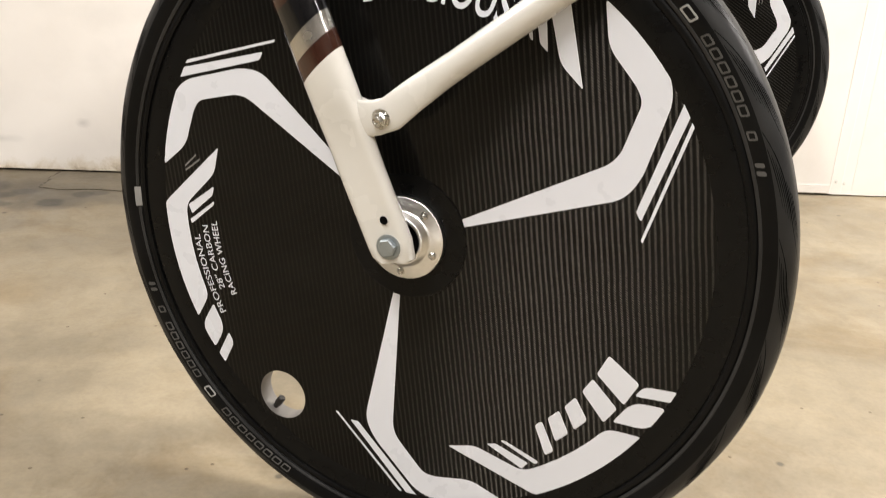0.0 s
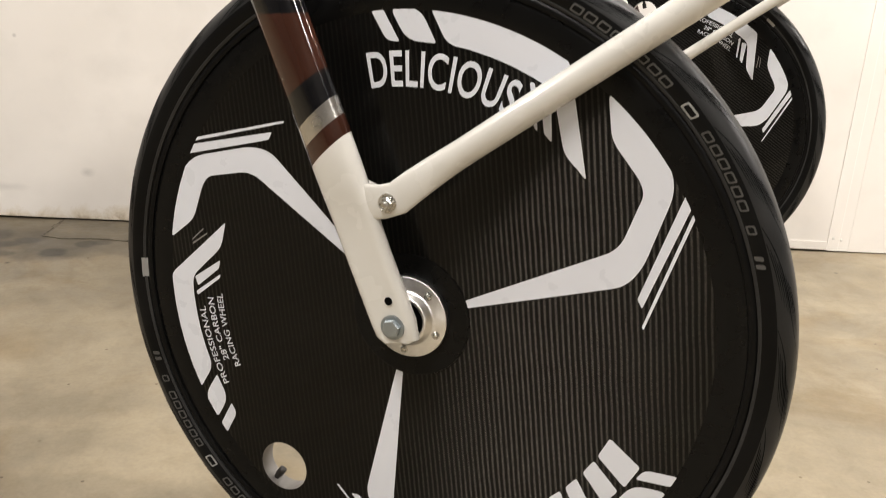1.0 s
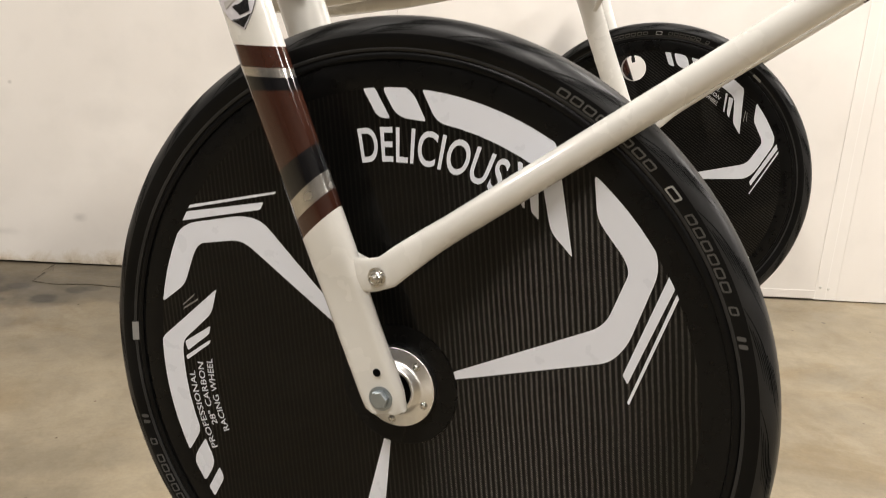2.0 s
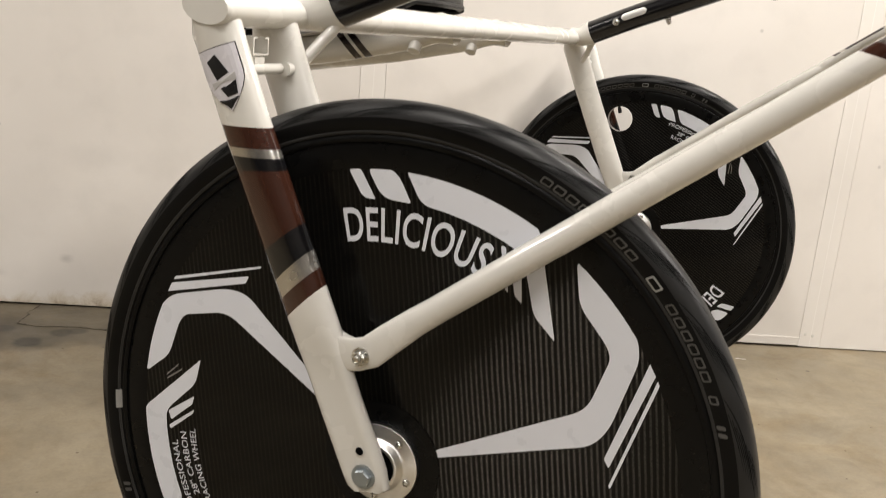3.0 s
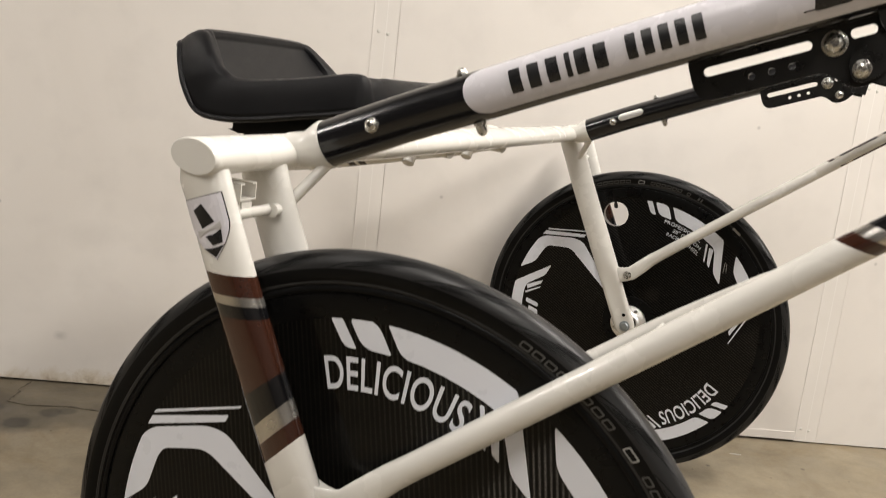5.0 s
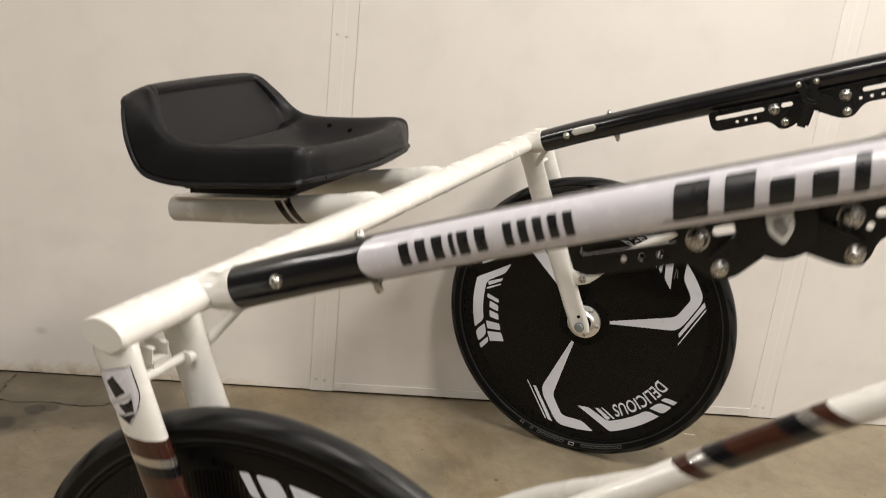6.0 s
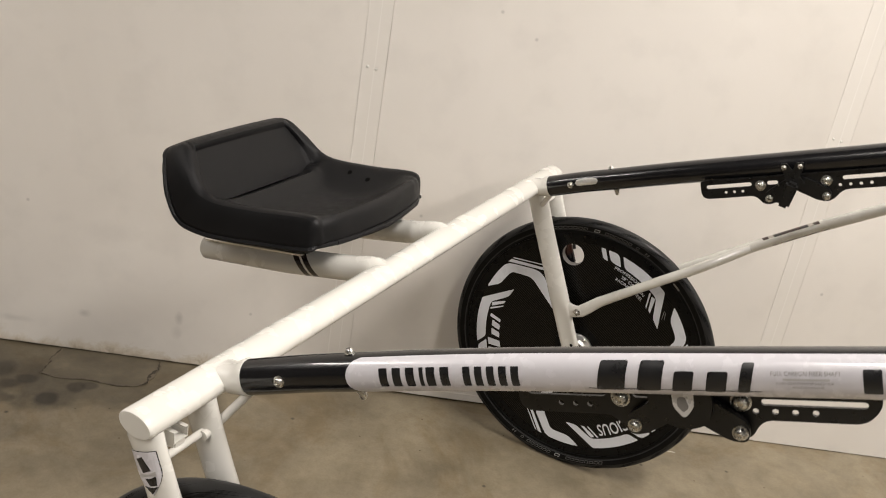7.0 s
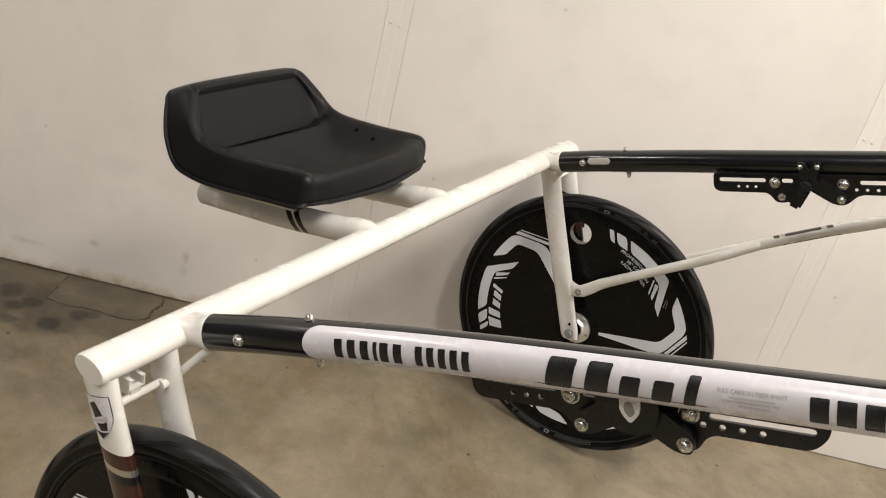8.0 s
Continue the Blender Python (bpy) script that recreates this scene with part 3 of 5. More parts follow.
def flat_decal(name, pts, parent, mat, y=FACE):
    bm = bmesh.new()
    outline(bm, pts, y=y)
    return part(name, bm, mat, parent, smooth=False)


def arc_text(words, cap, r0, d0, d1, parent, mat, spacing=1.0, heavy=0.014):
    """Lettering along an arc, tops outward, read clockwise from d0 to d1 degrees; cap is the capitals' height."""
    size = cap / 0.729
    vs, fs = text_mesh(words, size, 1.0, spacing, size * heavy)
    lo, hi = min(v[0] for v in vs), max(v[0] for v in vs)
    bm = bmesh.new()
    bv = []
    for x, y in vs:
        q = P(r0 + y, d0 + (d1 - d0) * (x - lo) / (hi - lo))
        bv.append(bm.verts.new((q[0], FACE - 0.0002, q[1])))
    for f in fs:
        bm.faces.new([bv[i] for i in f])
    return part("lettering", bm, mat, parent, smooth=False)


def arc_bar(r0, r1, d0, d1, parent, mat, y=None, name="print_bar", prof=None):
    """A printed bar along an arc; on the tyre it follows the sidewall."""
    bm = bmesh.new()
    k = max(3, int(abs(d1 - d0)))
    rows = []
    for i in range(k + 1):
        a = d0 + (d1 - d0) * i / k
        row = []
        for r in (r0, (r0 + r1) / 2, r1):
            q = P(r, a)
            row.append(bm.verts.new((q[0], prof(r) if prof else y, q[1])))
        rows.append(row)
    for a, b in zip(rows, rows[1:]):
        for j in range(2):
            bm.faces.new((a[j], a[j + 1], b[j + 1], b[j]))
    return part(name, bm, mat, parent, smooth=False)


def tyre_y(r):
    """Outward surface of the tyre's sidewall at a radius."""
    t = max(-1.0, min(1.0, (r - TC) / TH))
    return -TW * math.sqrt(max(0.0, 1 - t * t))


def build_wheel():
    bm = bmesh.new()
    rim = [P(0.284, 360 * i / 120) for i in range(120)]
    vq = P(*VALVE_AT)
    hole = circle(vq[0], vq[1], 0.0282, 32)
    outline(bm, rim, [hole], y=-0.0100)
    outline(bm, rim, [hole], y=0.0100)
    wheel = part("wheel", bm, CARBON, cart, "black carbon disc wheel with white stickers", smooth=False)
    bm = bmesh.new()
    n = 32
    a = [bm.verts.new((x, -0.0100, z)) for x, z in circle(vq[0], vq[1], 0.0282, n)]
    b = [bm.verts.new((x, 0.0100, z)) for x, z in circle(vq[0], vq[1], 0.0282, n)]
    for i in range(n):
        bm.faces.new((a[i], a[(i + 1) % n], b[(i + 1) % n], b[i]))
    part("valve_opening", bm, surface("grey_lining", (0.16, 0.15, 0.14), 0.4, vary=0.15), wheel, "bare grey lining of the valve opening")
    # rim band: smooth lacquer between the weave and the tyre
    bm = bmesh.new()
    spun(bm, [(0.2832, -0.0098), (0.2845, -0.0104), (0.294, -0.0110), (0.304, -0.0112), (0.310, -0.0104), (0.312, -0.009), (0.312, 0.009), (0.310, 0.0104), (0.304, 0.0112), (0.294, 0.0110), (0.2845, 0.0104), (0.2832, 0.0098)], 160)
    part("rim", bm, RIMM, wheel, "smooth black rim band")
    # tyre: bead ridge, sidewall, shoulder and slick crown
    prof = [(0.3085, -0.0085), (0.3092, -0.0122), (0.3105, -0.0132), (0.3128, -0.0134), (0.3145, -0.0128)]
    for i in range(17):
        t = -0.72 + (1.44 + 0.28) * i / 16
        ang = math.asin(max(-1, min(1, t)))
        prof.append((TC + TH * math.sin(ang), -TW * math.cos(ang)))
    prof = prof + [(r, -y) for r, y in prof[::-1][1:]]
    bm = bmesh.new()
    spun(bm, prof, 180)
    # shoulder and crown take the rubber with the sheen painted in
    for f in bm.faces:
        c = f.calc_center_median()
        f.material_index = 1 if math.hypot(c.x, c.z) > 0.3318 else 0
    tyre = part("tyre", bm, [RUBBER, TREAD], wheel, "black slick racing tyre with grey sidewall print")
    # bead line
    bm = bmesh.new()
    spun(bm, [(0.3165, -0.0132), (0.3185, -0.0144), (0.3198, -0.0142), (0.3190, -0.0125)], 160)
    part("bead_line", bm, BEAD, wheel)
    # fine slanted grooves in groups on the shoulder, each under a longer wavy line; strips painted as their shade
    bm = bmesh.new()

    def groove(a0, da, f0, df, wide, side, steps=8, bow=0.0):
        """A thin dark line on the shoulder, lifted along the rubber's normal, tapering to its ends; f: degrees round the tyre's section from its widest place."""
        vs = []
        for k in range(steps + 1):
            u = k / steps
            pair = []
            for w in (0.0, wide * (0.3 + 0.7 * math.sin(math.pi * min(1.0, 0.1 + u)))):
                f = radians(f0 + df * u + bow * math.sin(2 * math.pi * u) + w)
                q = P(TC + (TH + 0.00025) * math.sin(f), a0 + da * u)
                pair.append(bm.verts.new((q[0], side * (TW + 0.00025) * math.cos(f), q[1])))
            vs.append(pair)
        for p, q in zip(vs, vs[1:]):
            bm.faces.new((p[0], p[1], q[1], q[0]))

    for side in (-1, 1):
        for grp in range(24):
            a0 = grp * 15.0 + 8.0 + (5 if side > 0 else 0)
            groove(a0 + 17.5, -19.0, 9, 58, 2.4, side, 18, 5.0)
            for j in range(8):
                groove(a0 + 15.0 - 0.95 * j, -8.4 + 0.25 * j, 10 + 5.8 * j, 13, 1.9, side, 6)
    part("tread_groove", bm, GROOVEM, wheel, "fine slanted tread lines", smooth=False)
    # hub: flat flange, a raised collar and a dark bore
    bm = bmesh.new()
    spun(bm, [(0.0195, -0.0150), (0.0197, -0.0258), (0.0204, -0.0264), (0.0222, -0.0264), (0.0236, -0.0254), (0.0262, -0.0202), (0.0288, -0.0182), (0.0392, -0.0172), (0.0402, -0.0164), (0.0404, -0.0098)], 72, closed=False)
    hub = part("hub_flange", bm, TURNED, wheel, "turned aluminium hub flange with a raised collar")
    # black disc across the bore, its shade put into the colour
    bm = bmesh.new()
    spun(bm, [(0.0, -0.0165), (0.0202, -0.0165), (0.0206, -0.0155)], 40, closed=False)
    part("bore_shade", bm, DARKHOLE, wheel)
    bm = bmesh.new()
    spun(bm, [(0.0, 0.020), (0.022, 0.020), (0.040, 0.0172), (0.0415, 0.0128), (0.0, 0.0128)], 48, closed=False)
    part("hub_flange", bm, TURNED, wheel)
    for d in range(5):
        q = P(0.0325, 72 * d + 51.5)
        bolt(wheel, (q[0], -0.0172, q[1]), 0.0036, 0.0035, name="flange_screw")
    bm = bmesh.new()
    spun(bm, [(0.0405, -0.0108), (0.052, -0.0108), (0.0590, -0.0110), (0.0602, -0.0112), (0.0612, -0.0108), (0.0615, -0.0099)], 80, closed=False)
    part("hub_ring", bm, RIMM, wheel)
    # valve stem, from the rim inwards
    bm = bmesh.new()
    ax = Vector((*P(1, VALVE_AT[1]),)).to_3d()
    ax = Vector((ax.x, 0, ax.y))
    tube(bm, [ax * 0.291, ax * 0.2755, ax * 0.2745, ax * 0.265, ax * 0.264], [0.0032, 0.0032, 0.0042, 0.0042, 0.0030], 14)
    part("valve", bm, VALVE, wheel, "short black valve stem")
    # stickers
    for k in range(3):
        flat_decal("sticker", polar_shape(ARM, -120 * k, 2.0), wheel, DECAL)
        for shp in (ARM_S1, ARM_S2):
            flat_decal("sticker", polar_shape(shp, STRIPE_TURN[k] - 120 * k, 2.0), wheel, DECAL)
        s = 101.5 - 120 * k - (0.9 if k == 1 else 0.0)
        for shp in (ARC_MAIN, ARC_P2, ARC_P3, ARC_T1, ARC_T2):
            flat_decal("sticker", polar_shape(shp, s, 2.0), wheel, DECAL)
    arc_text("DELICIOUS", 0.0325, 0.2180, 103.6, 67.9, wheel, DECAL, 1.05)
    for words, rr, d0, d1 in (("PROFESSIONAL", 0.2452, 210.6, 189.9), ("28\" CARBON", 0.2325, 204.8, 187.5), ("RACING WHEEL", 0.2203, 207.2, 186.2)):
        arc_text(words, 0.0080, rr, d0, d1, wheel, DECAL, 1.02, 0.006)
    # logo as plain slanted blocks of its letters' sizes
    s = -19.4
    for d0, d1, h in ((-0.9, -6.9, 36), (-8.6, -13.2, 34), (-15.6, -19.8, 23), (-21.6, -25.6, 23), (-27.4, -29.8, 31)):
        flat_decal("logo_shape", polar_shape([(218, d0, 3), (218 + h, d0 - 2.2, 3), (218 + h, d1 - 2.2, 3), (218, d1, 3)], s, 3), wheel, DECAL)
    # tiny maker's print by the arm's end, slanted like the gap beside it
    for r1, r0, d1, d0 in ((258.2, 246.0, 173.0, 169.4), (257.4, 240.8, 174.0, 170.2)):
        flat_decal("print_bar", polar_shape([(r1, d1, 0), (r0, d0, 0), (r0, d0 + 0.5, 0), (r1, d1 + 0.5, 0)], 0, 0), wheel, GREYINK)
    # tyre print as plain hollow bars, twice round
    def hollow(r0, r1, d0, d1, mat):
        rm = (r0 + r1) / 2
        half, h, t = math.radians(abs(d0 - d1)) * rm / 2, (r1 - r0) / 2, 0.0016
        out = rounded([(-half, -h), (half, -h), (half, h), (-half, h)], 0.0018, 3)
        cut = rounded([(-half + t, -h + t), (half - t, -h + t), (half - t, h - t), (-half + t, h - t)], 0.0008, 2)
        bm = bmesh.new()
        outline(bm, out, [cut] if half > 0.0024 else [])
        for v in bm.verts:
            rr, a = rm + v.co.z, (d0 + d1) / 2 - math.degrees((v.co.x + 0.22 * v.co.z) / rm)
            q = P(rr, a)
            v.co = Vector((q[0], tyre_y(rr) - 0.0006, q[1]))
        part("tyre_print", bm, mat, wheel, smooth=False)

    for base in (0, 180):
        words = [(66.6 - 2.32 * k, 1.9) for k in range(8)] + [(40.6 - 2.15 * k, 1.75) for k in range(6)] + [(26.0, 1.4), (21.4, 0.7), (20.2, 0.7)]
        for d0, wide in words:
            hollow(0.3205, 0.3280, d0 + base, d0 - wide + base, TYREMARK)
        hollow(0.3203, 0.3282, 45.4 + base, 42.9 + base, TYREWHITE)
    arc_bar(0.3150, 0.3205, 180.2, 184.0, wheel, TYREWHITE, prof=lambda r: tyre_y(r) - 0.0016, name="tyre_print")
    return wheel


WHEEL_NEAR = build_wheel()
WHEEL_NEAR.matrix_basis = Matrix.Translation((HUB[0], MID - HALF, HUB[1]))
copy_thing(WHEEL_NEAR, Matrix.Translation((HUB[0], MID + HALF, HUB[1])) @ Matrix.Rotation(radians(131.0), 4, "Y"))

# ---- the cart's tubes ----
# axle tube above both wheels, flattened oval, with welded end caps
AX, AZ = -0.1905, 0.757
TILT_AX = radians(-8)
SIDE = Vector((math.cos(TILT_AX), 0, math.sin(TILT_AX)))
UPV = Vector((-math.sin(TILT_AX), 0, math.cos(TILT_AX)))
bm = bmesh.new()
Y0, Y1 = -0.052, 2 * MID + 0.052
rings = []
for y, k in ((Y0, 0.93), (Y0 + 0.002, 0.985), (Y0 + 0.005, 1.0), (Y1 - 0.005, 1.0), (Y1 - 0.002, 0.985), (Y1, 0.93)):
    rings.append(((AX, y, AZ), SIDE * 0.0265 * k, UPV * 0.0168 * k))
sweep(bm, rings, 40)
part("axle_tube", bm, WHITE, cart, "white enamelled oval cross tube")

LEG = [(0.3300, -0.0030), (0.345, -0.0100), (0.410, -0.041), (0.470, -0.068), (0.520, -0.0915), (0.640, -0.1475), (0.750, -0.1945)]   # z, x of a fork leg


def leg_x(z):
    for (z0, x0), (z1, x1) in zip(LEG, LEG[1:]):
        if z <= z1:
            return x0 + (x1 - x0) * (z - z0) / (z1 - z0)
    return LEG[-1][1]


def fork_leg(y, inner, far):
    """Oval leg from the axle tube, pressed flat towards the drop-out."""
    bm = bmesh.new()
    rings = []
    zs = [0.3312, 0.3345, 0.348, 0.362, 0.385, 0.41, 0.43, 0.447, 0.462, 0.477, 0.495, 0.52, 0.56, 0.60, 0.65, 0.70, 0.722, 0.738, 0.750]
    for z in zs:
        x = leg_x(z)
        t = min(1.0, max(0.0, (z - 0.425) / 0.065))
        t = t * t * (3 - 2 * t)
        wx = 0.0216 + 0.0016 * t
        th = 0.0075 + 0.0065 * t
        slope = 0.38
        if z < 0.34:                      # the foot is cut off square, with a blunt corner
            x, wx, slope, th = ((-0.0050, 0.0165, 0.20, 0.0072), (-0.0068, 0.0216, 0.12, 0.0075))[z > 0.333]
        if z > 0.72:
            wx *= 1 + 0.08 * math.sin(math.pi * min(1.0, (z - 0.72) / 0.022)) if z < 0.742 else 0.8
            th *= 1 + (z - 0.72) * 8
        loop = []
        for i in range(40):
            a = 2 * math.pi * i / 40
            e = math.cos(a)
            k = abs(e)
            pressed = 0.84 + 0.16 * (k / 0.62) ** 2 if k < 0.62 else math.sqrt(max(0.0, 1 - ((k - 0.62) / 0.38) ** 2))
            f = (1 - t) * pressed + t * math.sqrt(max(0.0, 1 - e * e))
            loop.append((x + wx * e, th * f * (1 if a < math.pi else -1), z + wx * slope * e))
        rings.append([bm.verts.new((p[0], y + p[1], p[2])) for p in loop])
    for p, q in zip(rings, rings[1:]):
        for i in range(40):
            bm.faces.new((p[i], p[(i + 1) % 40], q[(i + 1) % 40], q[i]))
    bm.faces.new(rings[0][::-1])
    bm.faces.new(rings[-1])
    # painted bands: slanted cuts at heights on the leg's axis, with their own slope dz/dx
    cuts = []
    for z, sl in ((0.5010, 1.05), (0.5165, 1.03), (0.5325, 1.03), (0.5575, 0.88), (0.6170, 0.10), (0.6285, 0.05), (0.6365, 0.05), (0.6550, 0.04)):
        cuts.append((Vector((leg_x(z), y, z)), Vector((-sl, 0, 1)).normalized()))
    if not inner:
        paint_bands(bm, cuts, [0, 1, 3, 2, 1, 2, 3, 1, 0], 2)
    leg = part("fork_leg", bm, [WHITE, BROWN, BLACKG, CHROME], cart, "plain white fork leg" if inner else "white fork leg with brown, black and silver bands")
    hex_nut(leg, (-0.0092, y - 0.0076, 0.3465), 0.0092, 0.0058, "axle_bolt", ZINC, "dull zinc axle bolt", 0.0)
    # drain hole as a flat disc, painted as dark as its inside
    bm = bmesh.new()
    spun(bm, [(0.0, -0.0004), (0.0036, -0.0004), (0.0040, 0.0), (0.0, 0.002)], 16, closed=False)
    part("drain_hole", bm, DARKHOLE, leg, m=Matrix.Translation((-0.0148, y - 0.0079, 0.3712)))
    # lug that carries the stay
    bm = bmesh.new()
    outline(bm, rounded([(-0.062, 0.4835), (-0.044, 0.4745), (-0.024, 0.4710), (-0.013, 0.465), (-0.015, 0.454), (-0.030, 0.4475), (-0.040, 0.4400), (-0.056, 0.4300)], 0.008), thick=0.011, y=y - 0.0015)
    part("stay_lug", bm, WHITE, leg)
    return leg


LEG_Y = {}
for far in (False, True):
    for inner in (False, True):
        y = my(0.013 + 0.0475 if inner else 0.013 - 0.0475, far)
        LEG_Y[(far, inner)] = y
        fork_leg(y, inner, far)
    # axle through hub and legs
    bm = bmesh.new()
    ym = my(0.013, far)
    tube(bm, [(HUB[0], ym - 0.042, HUB[1]), (HUB[0], ym + 0.042, HUB[1])], 0.0075, 20, side=(1, 0, 0))
    part("axle", bm, STEEL, cart, "steel wheel axle")
    # small bridge between the two legs with a bent channel on it
    ya, yb = sorted((LEG_Y[(far, False)], LEG_Y[(far, True)]))
    bm = bmesh.new()
    tube(bm, [(-0.170, ya, 0.7035), (-0.170, yb, 0.7035)], 0.0054, 16, side=(1, 0, 0))
    bridge = part("fork_bridge", bm, WHITE, cart, "thin white bridge bar between the fork legs")
    bm = bmesh.new()
    w, h, t = 0.0125, 0.0165, 0.0014
    pr = [(-w, h), (-w, 0), (w, 0), (w, h), (w - 0.006, h), (w - 0.006, h - t), (w - t, h - t), (w - t, t), (-w + t, t), (-w + t, h - t), (-w + 0.006, h - t), (-w + 0.006, h)]
    ends = [[bm.verts.new((x, y, z)) for x, z in pr] for y in (-0.015, 0.015)]
    bm.faces.new(ends[0])
    bm.faces.new(ends[1][::-1])
    for i in range(len(pr)):
        bm.faces.new((ends[0][i], ends[0][(i + 1) % len(pr)], ends[1][(i + 1) % len(pr)], ends[1][i]))
    part("channel", bm, WHITE, bridge, "bent sheet-metal channel", smooth=False, m=Matrix.Translation((-0.182, my(0.003, far), 0.7165)) @ Matrix.Rotation(radians(90), 4, "Z"))
    bm = bmesh.new()
    box(bm, -0.186, -0.168, my(0.003, far) - 0.010, my(0.003, far) + 0.010, 0.7060, 0.7166, bevel=0.002)
    part("pad", bm, WHITE, bridge, smooth=False)
    bm = bmesh.new()
    tube(bm, [(-0.164, my(0.040, far), 0.7035), (-0.164, my(0.052, far), 0.7035)], [0.0070, 0.0060], 14, side=(1, 0, 0))
    part("boss", bm, WHITE, bridge)

# shield sticker on the near outer leg, without its picture
yl = LEG_Y[(False, False)]
bm = bmesh.new()
bm2 = bmesh.new()


def leg_patch(bm, pts, lift):
    """Lays a flat outline (u across the leg, z) on the leg's rounded front."""
    cu, cz = sum(q[0] for q in pts) / len(pts), sum(q[1] for q in pts) / len(pts)
    rings = []
    for k in (1.0, 0.8, 0.6, 0.4, 0.2, 0.02):
        ring = []
        for u, z in pts:
            u, z = cu + (u - cu) * k, cz + (z - cz) * k
            yy = yl - (0.0140 * math.sqrt(max(0, 1 - u ** 2)) + lift)
            ring.append(bm.verts.new((leg_x(z) + u * 0.0250, yy, z + u * 0.0095)))
        rings.append(ring)
    for p, q in zip(rings, rings[1:]):
        for i in range(len(p)):
            bm.faces.new((p[i], p[(i + 1) % len(p)], q[(i + 1) % len(p)], q[i]))
    bm.faces.new(rings[-1])


def shield(k, dz=0.0):
    top, w = 0.722 - (1 - k) * 0.02, 0.78 * k
    pts = [(-w + 2 * w * i / 8, top) for i in range(9)]
    pts += [(w, top - 0.012 * i) for i in (1, 2)]
    pts += [(w * (1 - (i / 5) ** 1.8), top - 0.024 - 0.030 * k * i / 5) for i in range(1, 6)]
    pts += [(-w * (1 - (i / 5) ** 1.8), top - 0.024 - 0.030 * k * i / 5) for i in range(4, 0, -1)]
    pts += [(-w, top - 0.012 * i) for i in (2, 1)]
    return pts


leg_near = next(o for o in cart.children if o.name == "fork_leg")
leg_patch(bm, shield(1.0), 0.0005)
part("shield_rim", bm, INK, leg_near, "black rim of the shield sticker", smooth=False)
leg_patch(bm2, shield(0.965), 0.0009)
part("shield_sticker", bm2, STICKER, leg_near, "white shield sticker", smooth=False)
for pts, mat in ((rounded([(-0.44, 0.712, 0.003), (-0.02, 0.716, 0.003), (0.30, 0.699, 0.003), (-0.24, 0.6955, 0.003)], 0.003), INK), (rounded([(-0.20, 0.6885, 0.002), (0.46, 0.692, 0.002), (0.40, 0.681, 0.002), (0.0, 0.680, 0.002)], 0.002), INK), ([(-0.50, 0.6945), (0.50, 0.6985), (0.50, 0.6925), (-0.50, 0.6885)], PALEINK), ([(-0.42, 0.679), (0.42, 0.679), (0.0, 0.6700)], INK)):
    bm = bmesh.new()
    leg_patch(bm, [(p[0], p[1]) for p in pts], 0.0014)
    part("shield_shape", bm, mat, leg_near, smooth=False)


# stays: one from each leg, meeting below the shaft; the outer one runs on and carries bands
def stay_pt(k, far, inner):
    a = Vector((0.0, 0.055, 0.484)) if inner else Vector((0.0, -0.030, 0.4820))
    b = Vector((0.36, 0.0190, 0.7655)) if inner else Vector((0.35, 0.0134, 0.7587))
    p = a + (b - a) * k
    if inner:
        # it keeps clear of the tyre and bends in to the outer stay at its end
        t = max(0.0, min(1.0, (k - 0.58) / 0.34))
        p.y = 0.057 - 0.037 * t * t * (3 - 2 * t)
        p.z += 0.0035 * math.sin(math.pi * min(1.0, k / 0.92))
    return Vector((p.x, my(p.y, far), p.z))


